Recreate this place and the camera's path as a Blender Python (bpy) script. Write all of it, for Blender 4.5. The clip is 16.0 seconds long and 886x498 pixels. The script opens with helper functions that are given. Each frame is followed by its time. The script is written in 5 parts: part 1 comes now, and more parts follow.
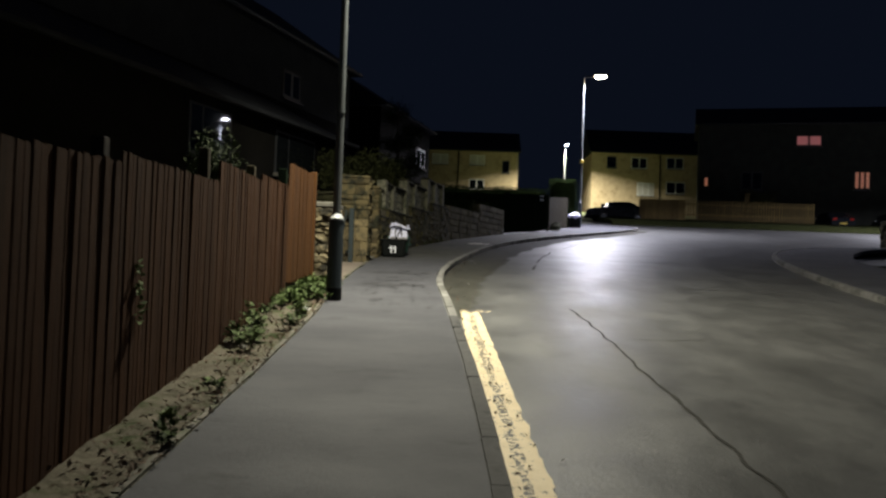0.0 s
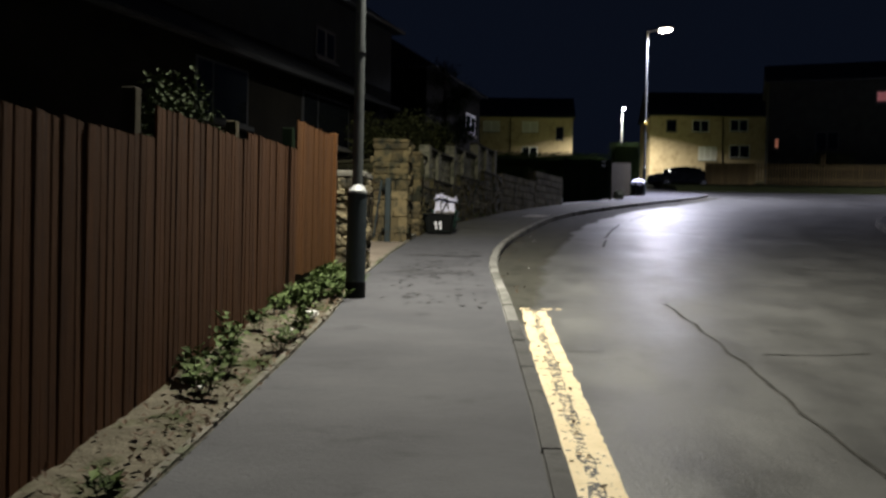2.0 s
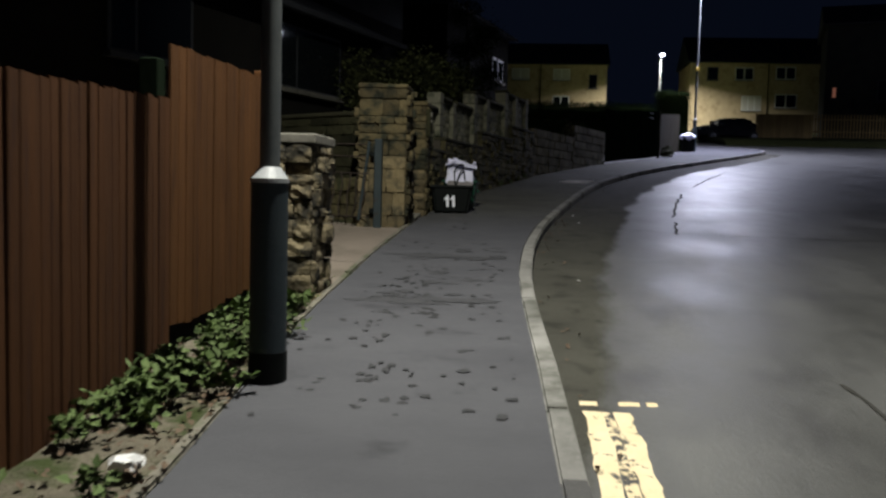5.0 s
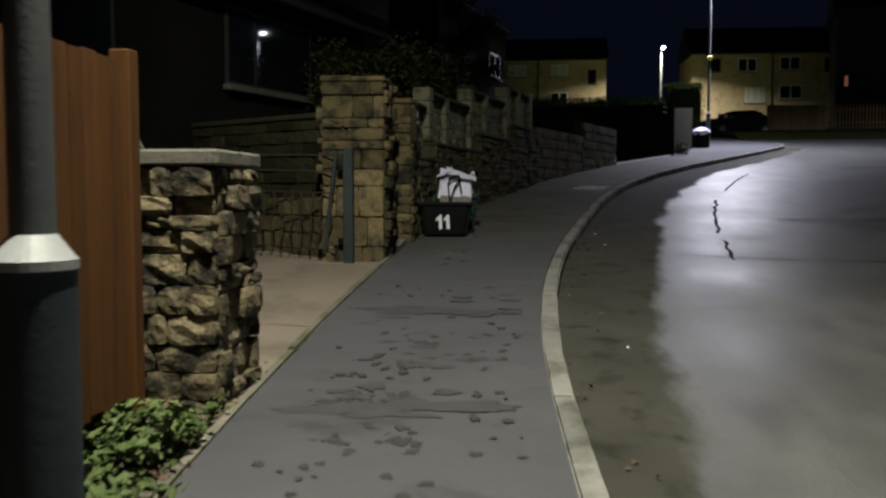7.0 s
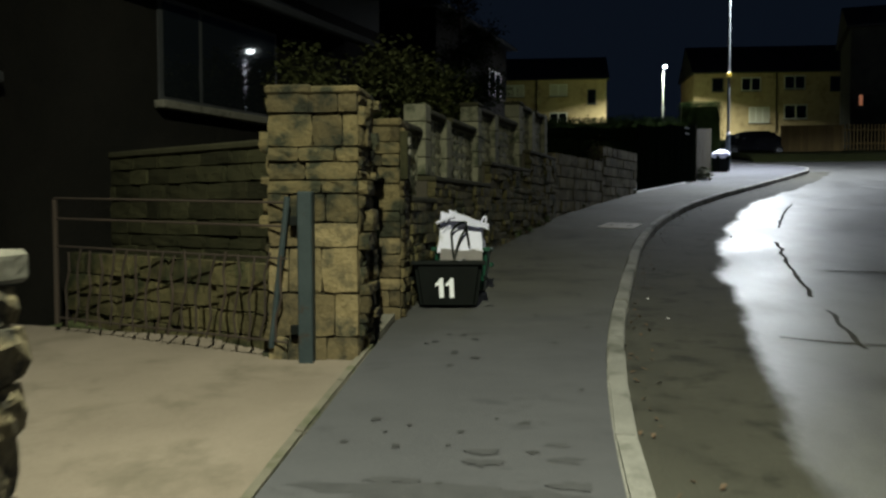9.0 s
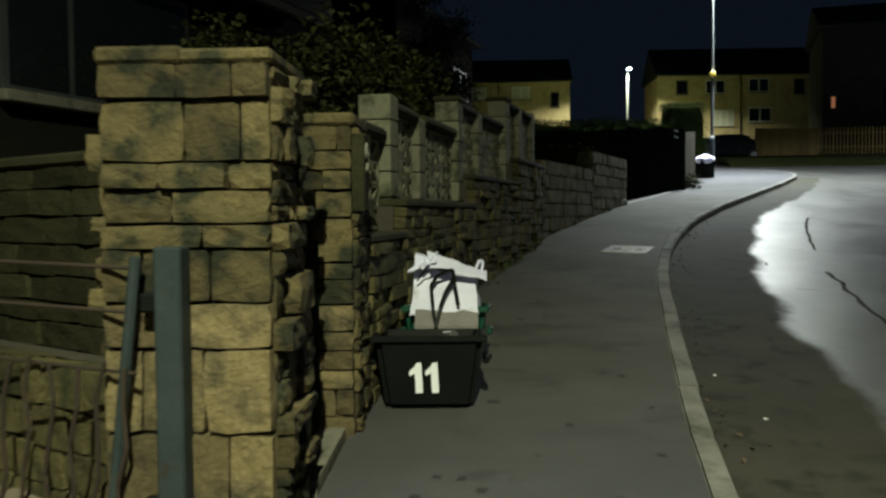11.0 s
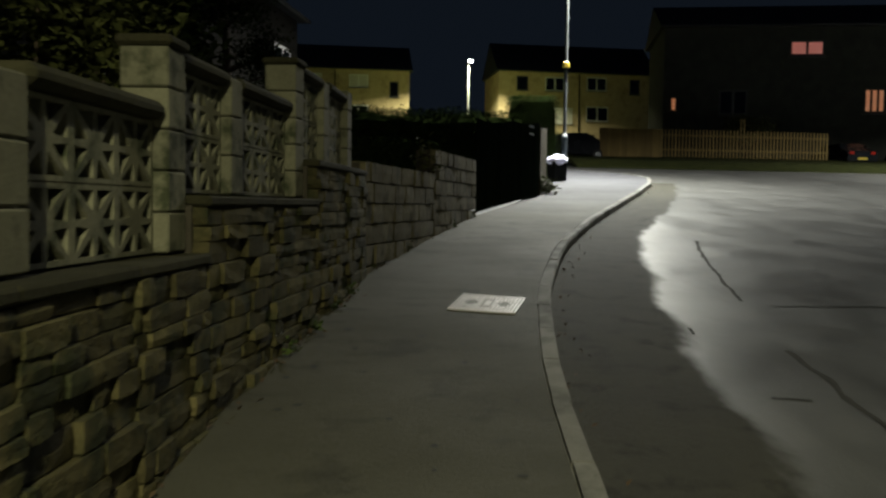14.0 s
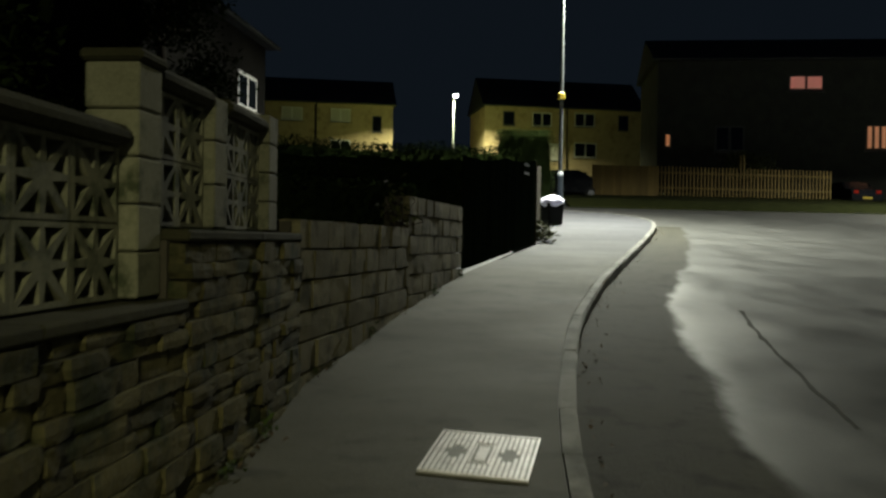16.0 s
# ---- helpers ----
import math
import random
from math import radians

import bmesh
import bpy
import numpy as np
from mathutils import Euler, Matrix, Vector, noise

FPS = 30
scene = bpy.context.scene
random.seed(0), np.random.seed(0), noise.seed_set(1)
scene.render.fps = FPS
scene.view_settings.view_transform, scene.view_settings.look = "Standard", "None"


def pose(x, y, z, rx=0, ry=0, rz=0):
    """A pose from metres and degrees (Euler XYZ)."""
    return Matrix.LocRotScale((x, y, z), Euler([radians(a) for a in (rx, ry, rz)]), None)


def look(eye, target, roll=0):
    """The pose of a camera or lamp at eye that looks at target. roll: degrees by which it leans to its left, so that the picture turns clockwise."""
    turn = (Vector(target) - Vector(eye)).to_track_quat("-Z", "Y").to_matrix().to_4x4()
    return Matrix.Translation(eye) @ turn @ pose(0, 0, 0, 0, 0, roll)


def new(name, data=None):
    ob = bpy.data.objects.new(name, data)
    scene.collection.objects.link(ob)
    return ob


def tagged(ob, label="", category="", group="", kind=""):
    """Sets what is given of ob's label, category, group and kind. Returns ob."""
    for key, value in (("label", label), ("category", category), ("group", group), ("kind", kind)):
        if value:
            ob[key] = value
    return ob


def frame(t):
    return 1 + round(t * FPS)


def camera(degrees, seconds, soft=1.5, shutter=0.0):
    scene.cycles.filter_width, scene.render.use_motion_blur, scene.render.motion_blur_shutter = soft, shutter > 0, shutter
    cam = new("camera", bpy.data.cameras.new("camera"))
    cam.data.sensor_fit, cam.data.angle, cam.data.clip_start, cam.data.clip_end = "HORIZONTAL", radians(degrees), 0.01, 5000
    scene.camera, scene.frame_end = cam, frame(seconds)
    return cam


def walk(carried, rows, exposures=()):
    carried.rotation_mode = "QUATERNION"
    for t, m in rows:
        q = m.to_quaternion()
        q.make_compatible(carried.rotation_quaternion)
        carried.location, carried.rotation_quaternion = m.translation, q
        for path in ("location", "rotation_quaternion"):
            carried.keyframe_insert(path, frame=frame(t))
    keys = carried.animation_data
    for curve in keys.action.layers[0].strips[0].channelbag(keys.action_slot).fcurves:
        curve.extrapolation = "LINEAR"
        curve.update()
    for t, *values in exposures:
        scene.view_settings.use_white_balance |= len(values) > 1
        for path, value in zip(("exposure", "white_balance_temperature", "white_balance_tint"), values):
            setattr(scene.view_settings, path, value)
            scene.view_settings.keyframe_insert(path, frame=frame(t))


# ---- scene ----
cam = camera(54.2, 16.0, 2.5, 0.5)
PATH = [
    (0, (0.308, 0.79, 1.669), (0.296, 2.789, 1.721), 2.1),
    (0.5, (0.304, 1.539, 1.696), (0.26, 3.538, 1.747), 1.7),
    (1, (0.27, 2.282, 1.751), (0.192, 4.281, 1.788), 1.3),
    (1.5, (0.246, 2.996, 1.774), (0.153, 4.993, 1.801), 1.7),
    (2, (0.273, 3.682, 1.846), (0.141, 5.678, 1.826), 1.2),
    (2.5, (0.263, 4.416, 1.913), (0.112, 6.407, 1.791), -1.3),
    (3, (0.304, 5.144, 2.001), (0.13, 7.133, 1.88), -0.0),
    (5.5, (0.154, 8.715, 2.354), (-0.037, 10.701, 2.216), 1.5),
    (6, (0.161, 9.236, 2.383), (-0.04, 11.222, 2.268), 0.5),
    (6.5, (0.131, 9.958, 2.456), (-0.075, 11.943, 2.32), -0.3),
    (7, (0.0, 10.742, 2.532), (-0.191, 12.728, 2.396), -0.0),
    (7.5, (-0.113, 11.54, 2.573), (-0.307, 13.524, 2.419), -1.2),
    (8, (-0.216, 12.138, 2.673), (-0.414, 14.125, 2.557), -0.6),
    (8.5, (-0.257, 12.864, 2.755), (-0.448, 14.852, 2.659), -0.2),
    (11, (-0.671, 16.301, 3.064), (-0.76, 18.298, 2.983), -0.5),
    (11.5, (-0.639, 16.976, 3.097), (-0.657, 18.974, 3.009), 0.7),
    (12, (-0.513, 17.684, 3.101), (-0.446, 19.679, 2.974), 1.0),
    (12.5, (-0.459, 18.393, 3.177), (-0.284, 20.382, 3.064), 1.0),
    (13, (-0.399, 19.012, 3.215), (-0.181, 20.997, 3.106), 1.2),
    (13.5, (-0.295, 19.775, 3.331), (-0.06, 21.759, 3.236), 1.6),
    (14, (-0.191, 20.444, 3.425), (0.091, 22.421, 3.323), 0.8),
    (14.5, (-0.029, 21.107, 3.528), (0.266, 23.083, 3.433), 0.8),
    (15, (0.051, 21.79, 3.62), (0.354, 23.765, 3.533), 1.1),
    (15.5, (0.215, 22.57, 3.645), (0.52, 24.545, 3.569), 1.1),
    (16, (0.296, 23.235, 3.726), (0.611, 25.21, 3.705), 0.9),
]
TINTS = [(0, 0.38, 6100, 13), (1.5, 0.3, 6100, 14), (2.5, 0.2, 5700, 17), (3, 0.0, 5600, 16), (5.5, -0.3, 5700, 16), (7, -0.32, 6000, 12), (8.5, 0.4, 6100, 2), (11, 0.6, 6500, -10), (12.5, 0.66, 6600, -4), (13.5, 0.74, 6800, -3), (14, 0.84, 7300, -6), (15, 0.9, 7500, -11), (16, 0.83, 7700, -13)]
walk(cam, [(t, look(eye, target, roll)) for t, eye, target, roll in PATH], TINTS)

# ---- world, lamps and exposure ----
world = bpy.data.worlds.new("night_sky")
scene.world = world
world.use_nodes = True
wn = world.node_tree.nodes
wn["Background"].inputs["Color"].default_value = (0.23, 0.33, 0.62, 1)
wn["Background"].inputs["Strength"].default_value = 0.0105

WARM, WHITE = (1.0, 0.94, 0.70), (0.95, 0.925, 1.0)


def lamp_light(x, y, z, watts, colour, tilt=0, size=0.2):
    data = bpy.data.lights.new("lamp_light", "AREA")
    data.shape, data.size, data.energy, data.color = "DISK", size, watts, colour
    data.spread = radians(152)
    ob = new("lamp_light", data)
    ob.matrix_world = pose(x, y, z, tilt)
    return ob


lamp_light(-0.47, 12.90, 8.86, 1060, WARM, 6, 0.1)
lamp_light(7.95, 45.85, 11.98, 2100, WHITE)
lamp_light(13.45, 99.75, 16.50, 4600, WARM)
lamp_light(30.2, 50.4, 12.25, 2600, WHITE)

# ---- the lie of the land ----


def G(y):
    return 0.05 + 0.0905 * max(-60.0, min(y, 118.0))


KERB = [(0.62, -20), (0.60, 0), (0.58, 5.5), (0.47, 9.0), (0.37, 11.1), (0.255, 13.5), (0.13, 15.4), (0.095, 17.0), (0.175, 18.9),
        (0.37, 20.7), (0.74, 23.0), (1.215, 25.8), (1.865, 28.5), (2.90, 31.6), (4.20, 34.6), (6.05, 38.3), (8.0, 42.2), (9.8, 46.0),
        (10.6, 48.2), (10.8, 50.0), (10.4, 51.8), (9.2, 53.3), (7.4, 54.3), (4.0, 55.2), (-6.0, 56.5), (-30.0, 58.0)]
LEFT = [(-1.26, -20), (-1.25, 8), (-1.29, 11.5), (-1.36, 12.6), (-1.45, 14.5), (-1.46, 17.3), (-1.40, 19.4), (-1.36, 20.9), (-1.28, 21.8),
        (-1.10, 23.0), (-0.72, 25.0), (-0.40, 26.4), (0.02, 28.1), (0.36, 29.8), (1.45, 32.6), (2.45, 35.2), (4.70, 39.8), (6.60, 46.0), (6.9, 50.0), (6.4, 52.0)]
RIGHT = [(7.5, -20), (7.6, 5), (7.9, 15.9), (8.3, 18.9), (9.05, 22.9), (9.8, 26.0), (10.7, 28.7), (12.0, 31.2), (14.2, 33.4), (18.0, 35.2), (25.0, 36.6), (50.0, 38.5)]


def at_y(line, y):
    return float(np.interp(y, [p[1] for p in line], [p[0] for p in line]))


def resample(line, step):
    """Evenly spaced points on a smoothed polyline."""
    p = np.array(line, float)
    d = np.concatenate([[0], np.cumsum(np.hypot(*np.diff(p, axis=0).T))])
    fine = np.arange(0, d[-1], 0.1)
    q = np.stack([np.interp(fine, d, p[:, i]) for i in (0, 1)], 1)
    k = 9
    pad = np.concatenate([np.repeat(q[:1], k, 0), q, np.repeat(q[-1:], k, 0)])
    q = np.stack([np.convolve(pad[:, i], np.ones(2 * k + 1) / (2 * k + 1), "valid") for i in (0, 1)], 1)
    d = np.concatenate([[0], np.cumsum(np.hypot(*np.diff(q, axis=0).T))])
    s = np.arange(0, d[-1], step)
    return np.stack([np.interp(s, d, q[:, i]) for i in (0, 1)], 1)


# ---- materials ----


def surface(m, b, c1, c2, rough=0.8, scale=2.0, fine=60.0, bump=0.3, metal=0.0, vary=0.15, rough2=None, spec=0.5, patch=None, depth=0.01, stretch=(1, 1, 1)):
    """A surface whose colour goes from c1 to c2 by a coarse and a fine noise, with fine relief; patch: (colour, scale, from, to) for stains."""
    n, l = m.node_tree.nodes, m.node_tree.links
    geo = n.new("ShaderNodeNewGeometry")
    mp = n.new("ShaderNodeMapping")
    mp.inputs["Scale"].default_value = stretch
    l.new(geo.outputs["Position"], mp.inputs["Vector"])
    info = n.new("ShaderNodeObjectInfo")

    def noise_tex(sc, detail=6, rg=0.6):
        x = n.new("ShaderNodeTexNoise")
        x.inputs["Scale"].default_value, x.inputs["Detail"].default_value, x.inputs["Roughness"].default_value = sc, detail, rg
        l.new(mp.outputs["Vector"], x.inputs["Vector"])
        return x.outputs["Fac"]

    def math_node(op, a, c, clamp=False):
        x = n.new("ShaderNodeMath")
        x.operation, x.use_clamp = op, clamp
        for i, v in enumerate((a, c)):
            if isinstance(v, (int, float)):
                x.inputs[i].default_value = v
            else:
                l.new(v, x.inputs[i])
        return x.outputs[0]

    def mix(f, a, c, kind="MIX"):
        x = n.new("ShaderNodeMix")
        x.data_type, x.blend_type = "RGBA", kind
        for i, v in ((0, f), (6, a), (7, c)):
            if isinstance(v, (int, float)):
                x.inputs[i].default_value = v
            elif isinstance(v, tuple):
                x.inputs[i].default_value = (*v, 1)
            else:
                l.new(v, x.inputs[i])
        return x.outputs[2]

    def ramp(v, a, c):
        x = n.new("ShaderNodeMapRange")
        l.new(v, x.inputs["Value"])
        x.inputs["From Min"].default_value, x.inputs["From Max"].default_value = a, c
        return x.outputs["Result"]

    coarse, small = noise_tex(scale), noise_tex(fine, 4)
    f = math_node("ADD", math_node("MULTIPLY", ramp(coarse, 0.3, 0.7), 0.65), math_node("MULTIPLY", ramp(small, 0.3, 0.7), 0.35))
    col = mix(f, c1, c2)
    if patch:
        col = mix(ramp(noise_tex(patch[1], 5, 0.65), patch[2], patch[3]), col, patch[0])
    if vary:
        v = math_node("ADD", math_node("MULTIPLY", info.outputs["Random"], 2 * vary), 1 - vary)
        hs = n.new("ShaderNodeHueSaturation")
        l.new(v, hs.inputs["Value"])
        l.new(col, hs.inputs["Color"])
        col = hs.outputs["Color"]
    l.new(col, b.inputs["Base Color"])
    b.inputs["Metallic"].default_value = metal
    b.inputs["Specular IOR Level"].default_value = spec
    r = n.new("ShaderNodeMapRange")
    l.new(coarse, r.inputs["Value"])
    r.inputs["From Min"].default_value, r.inputs["From Max"].default_value = 0.3, 0.7
    r.inputs["To Min"].default_value, r.inputs["To Max"].default_value = rough, rough if rough2 is None else rough2
    l.new(r.outputs["Result"], b.inputs["Roughness"])
    if bump:
        bp = n.new("ShaderNodeBump")
        bp.inputs["Strength"].default_value, bp.inputs["Distance"].default_value = bump, depth
        l.new(math_node("ADD", math_node("MULTIPLY", small, 0.6), math_node("MULTIPLY", noise_tex(fine * 0.3, 5), 1.0)), bp.inputs["Height"])
        l.new(bp.outputs["Normal"], b.inputs["Normal"])


def mat(name, c1, c2, *more, **named):
    m = bpy.data.materials.new(name)
    m.use_nodes = True
    surface(m, m.node_tree.nodes["Principled BSDF"], c1, c2, *more, **named)
    return m


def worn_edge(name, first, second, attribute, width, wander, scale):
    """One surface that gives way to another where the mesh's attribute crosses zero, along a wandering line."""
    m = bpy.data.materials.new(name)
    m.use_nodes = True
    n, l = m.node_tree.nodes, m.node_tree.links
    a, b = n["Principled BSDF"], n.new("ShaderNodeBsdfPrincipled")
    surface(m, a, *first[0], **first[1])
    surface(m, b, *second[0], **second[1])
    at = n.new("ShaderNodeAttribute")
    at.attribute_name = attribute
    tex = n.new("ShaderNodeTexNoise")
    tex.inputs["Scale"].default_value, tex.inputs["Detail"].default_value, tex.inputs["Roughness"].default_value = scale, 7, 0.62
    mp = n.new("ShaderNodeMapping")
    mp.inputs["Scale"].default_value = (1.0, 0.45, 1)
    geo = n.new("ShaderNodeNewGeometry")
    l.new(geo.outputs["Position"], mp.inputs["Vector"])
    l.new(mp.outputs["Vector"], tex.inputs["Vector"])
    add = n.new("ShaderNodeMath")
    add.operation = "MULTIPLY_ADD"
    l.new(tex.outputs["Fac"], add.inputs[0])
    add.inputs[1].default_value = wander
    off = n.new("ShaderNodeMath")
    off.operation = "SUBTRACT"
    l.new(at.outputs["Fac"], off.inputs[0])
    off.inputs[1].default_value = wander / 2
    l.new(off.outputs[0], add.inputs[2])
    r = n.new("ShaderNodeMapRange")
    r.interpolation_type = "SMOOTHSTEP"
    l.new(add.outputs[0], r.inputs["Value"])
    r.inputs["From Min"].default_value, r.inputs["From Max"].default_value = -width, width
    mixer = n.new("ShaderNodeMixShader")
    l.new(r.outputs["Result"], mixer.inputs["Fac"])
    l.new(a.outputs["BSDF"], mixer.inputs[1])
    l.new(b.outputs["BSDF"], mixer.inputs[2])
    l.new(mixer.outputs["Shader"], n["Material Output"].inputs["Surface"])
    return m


def glow(name, colour, strength):
    m = bpy.data.materials.new(name)
    m.use_nodes = True
    b = m.node_tree.nodes["Principled BSDF"]
    b.inputs["Base Color"].default_value = (0.8, 0.8, 0.8, 1)
    b.inputs["Emission Color"].default_value, b.inputs["Emission Strength"].default_value = (*colour, 1), strength
    return m


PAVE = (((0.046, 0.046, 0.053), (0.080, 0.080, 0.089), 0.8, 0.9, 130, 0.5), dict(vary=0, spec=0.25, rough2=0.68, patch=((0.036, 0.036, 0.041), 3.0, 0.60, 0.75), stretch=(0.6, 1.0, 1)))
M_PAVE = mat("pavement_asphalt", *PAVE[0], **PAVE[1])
OLIVEPAVE = (((0.043, 0.042, 0.029), (0.078, 0.075, 0.055), 0.8, 0.9, 130, 0.5), dict(vary=0, spec=0.25, rough2=0.7, patch=((0.030, 0.029, 0.020), 2.4, 0.54, 0.68), stretch=(0.7, 1.0, 1)))
ROAD = (((0.050, 0.050, 0.048), (0.108, 0.107, 0.103), 0.34, 1.0, 70, 0.4), dict(vary=0, rough2=0.51, spec=1.0, patch=((0.052, 0.051, 0.050), 1.6, 0.50, 0.72), stretch=(1.2, 0.7, 1), depth=0.008))
M_ROAD = mat("worn_road_asphalt", *ROAD[0], **ROAD[1])
GUTTER = (((0.029, 0.028, 0.022), (0.060, 0.058, 0.047), 0.8, 1.2, 100, 0.7), dict(vary=0, spec=0.2, rough2=0.85, patch=((0.020, 0.020, 0.015), 3.0, 0.52, 0.65)))
M_PAVEWAY = worn_edge("footway_asphalt", PAVE, OLIVEPAVE, "olive_part", 2.4, 2.0, 0.8)
M_GUTTER = worn_edge("gutter_asphalt", GUTTER, ROAD, "worn", 0.09, 0.6, 1.3)
M_KERB = mat("kerb_concrete", (0.122, 0.118, 0.110), (0.232, 0.226, 0.212), 0.8, 3.0, 70, 0.5, vary=0.18, patch=((0.062, 0.062, 0.050), 2.0, 0.49, 0.66))
M_KERBOLD = mat("tarred_kerb_concrete", (0.050, 0.049, 0.050), (0.098, 0.096, 0.095), 0.85, 3.0, 90, 0.6, vary=0.2, spec=0.25, patch=((0.030, 0.030, 0.028), 3.0, 0.52, 0.68))
M_EDGE = mat("edging_concrete", (0.085, 0.078, 0.060), (0.165, 0.150, 0.118), 0.85, 4.0, 60, 0.6, vary=0.2, patch=((0.07, 0.075, 0.04), 3.0, 0.5, 0.62))
M_YELLOW = mat("yellow_road_paint", (0.63, 0.50, 0.28), (0.80, 0.67, 0.45), 0.6, 5.0, 60, 0.5, vary=0, patch=((0.06, 0.055, 0.05), 15.0, 0.60, 0.63))
M_YELLOWC = mat("worn_yellow_paint", (0.63, 0.50, 0.28), (0.80, 0.67, 0.45), 0.6, 5.0, 60, 0.5, vary=0, patch=((0.05, 0.047, 0.044), 20.0, 0.485, 0.52))
M_TAR = mat("tar_joint", (0.022, 0.021, 0.019), (0.052, 0.050, 0.045), 0.9, 6.0, 60, 0.6, vary=0, spec=0.2)
M_DRIVE = mat("driveway_concrete", (0.125, 0.102, 0.080), (0.205, 0.170, 0.138), 0.85, 1.1, 70, 0.4, vary=0.05, patch=((0.105, 0.088, 0.066), 1.7, 0.52, 0.7))
M_SOIL = mat("verge_soil", (0.065, 0.057, 0.040), (0.17, 0.150, 0.112), 0.95, 3.5, 40, 1.0, vary=0, spec=0.2, patch=((0.036, 0.048, 0.014), 2.4, 0.50, 0.64), depth=0.03)
M_GRASS = mat("rough_grass", (0.035, 0.05, 0.014), (0.085, 0.095, 0.03), 0.95, 3.0, 50, 1.0, vary=0.2, depth=0.04)
M_FENCE = mat("brown_stained_timber", (0.040, 0.0155, 0.0048), (0.072, 0.0290, 0.0090), 0.9, 1.2, 22, 0.4, vary=0.12, spec=0.15, stretch=(6, 6, 0.5), patch=((0.034, 0.015, 0.008), 3.0, 0.52, 0.7))
M_FENCE2 = mat("newer_brown_timber", (0.056, 0.0225, 0.0055), (0.096, 0.0405, 0.0105), 0.85, 1.2, 22, 0.4, vary=0.14, spec=0.2, stretch=(6, 6, 0.5), patch=((0.045, 0.017, 0.006), 3.0, 0.54, 0.72))
M_POST = mat("dark_timber_post", (0.016, 0.011, 0.008), (0.035, 0.022, 0.015), 0.85, 2.0, 25, 0.4, vary=0.15, stretch=(5, 5, 0.6))
M_PALE = mat("weathered_timber", (0.035, 0.030, 0.017), (0.075, 0.062, 0.036), 0.9, 2.0, 25, 0.4, vary=0.2, spec=0.2, stretch=(5, 5, 0.6))
# Weathered timber darkened in colour so the near lamp leaves it dim.
M_DARKBOARD = mat("darkened_grey_boards", (0.018, 0.016, 0.009), (0.042, 0.035, 0.020), 0.95, 2.0, 25, 0.4, vary=0.2, spec=0.1, stretch=(5, 5, 0.6))
M_STONE = mat("yellow_sandstone", (0.078, 0.060, 0.028), (0.205, 0.163, 0.088), 0.92, 4.0, 40, 0.9, vary=0.45, spec=0.3, patch=((0.026, 0.025, 0.016), 4.0, 0.47, 0.64), depth=0.022)
M_STONED = mat("dark_stained_sandstone", (0.046, 0.037, 0.017), (0.145, 0.114, 0.054), 0.92, 5.0, 40, 0.9, vary=0.5, spec=0.3, patch=((0.018, 0.019, 0.011), 5.0, 0.42, 0.58), depth=0.022)
M_RUBBLE = mat("rubble_sandstone", (0.098, 0.078, 0.043), (0.24, 0.20, 0.122), 0.9, 4.0, 40, 1.0, vary=0.34, spec=0.3, patch=((0.030, 0.027, 0.019), 5.5, 0.48, 0.60), depth=0.025)
M_WALL = mat("dark_sandstone", (0.042, 0.038, 0.016), (0.118, 0.100, 0.047), 0.9, 3.5, 45, 0.9, vary=0.34, spec=0.25, patch=((0.024, 0.028, 0.012), 3.0, 0.48, 0.62), depth=0.02)
M_MORTAR = mat("dark_mortar", (0.030, 0.026, 0.019), (0.060, 0.052, 0.038), 0.95, 5.0, 60, 0.8, vary=0)
M_BLOCK = mat("grey_concrete_block", (0.100, 0.088, 0.050), (0.185, 0.163, 0.102), 0.9, 3.0, 60, 0.7, vary=0.26, spec=0.3, patch=((0.045, 0.043, 0.024), 3.5, 0.50, 0.66))
M_SCREEN = mat("weathered_cast_concrete", (0.115, 0.112, 0.074), (0.225, 0.217, 0.155), 0.88, 4.0, 60, 0.5, vary=0.18, patch=((0.036, 0.042, 0.021), 4.0, 0.49, 0.64))
M_COPING = mat("dark_olive_coping", (0.018, 0.018, 0.010), (0.046, 0.043, 0.024), 0.92, 4.0, 50, 0.9, vary=0.15, spec=0.2)
M_DARKOLIVE = mat("dark_olive_stone", (0.013, 0.014, 0.007), (0.036, 0.034, 0.017), 0.95, 4.0, 45, 0.9, vary=0.5, spec=0.15, depth=0.02)
M_COPE2 = mat("grey_coping_stone", (0.085, 0.080, 0.066), (0.165, 0.156, 0.130), 0.88, 4.0, 60, 0.7, vary=0.14, patch=((0.05, 0.048, 0.036), 5.0, 0.52, 0.66))
M_STEEL = mat("galvanised_column", (0.08, 0.09, 0.095), (0.13, 0.14, 0.145), 0.6, 4.0, 60, 0.1, metal=0.2, vary=0)
M_SHROUD = mat("dark_grey_shroud", (0.027, 0.038, 0.046), (0.044, 0.056, 0.065), 0.6, 3.0, 70, 0.12, vary=0, spec=0.25, patch=((0.075, 0.08, 0.078), 6.0, 0.62, 0.75))
M_CAP = mat("bright_cap", (0.26, 0.27, 0.28), (0.38, 0.39, 0.40), 0.45, 5.0, 60, 0.15, vary=0)
M_BLACK = mat("black_plastic", (0.003, 0.004, 0.0038), (0.007, 0.0085, 0.008), 0.5, 5.0, 80, 0.12, vary=0, spec=0.12)
M_GREEN = mat("green_plastic", (0.003, 0.030, 0.017), (0.007, 0.058, 0.032), 0.4, 5.0, 80, 0.12, vary=0)
M_BAG = mat("white_woven_plastic", (0.62, 0.62, 0.80), (0.74, 0.74, 0.92), 0.55, 4.0, 90, 0.5, vary=0, patch=((0.42, 0.42, 0.47), 4.0, 0.58, 0.75))
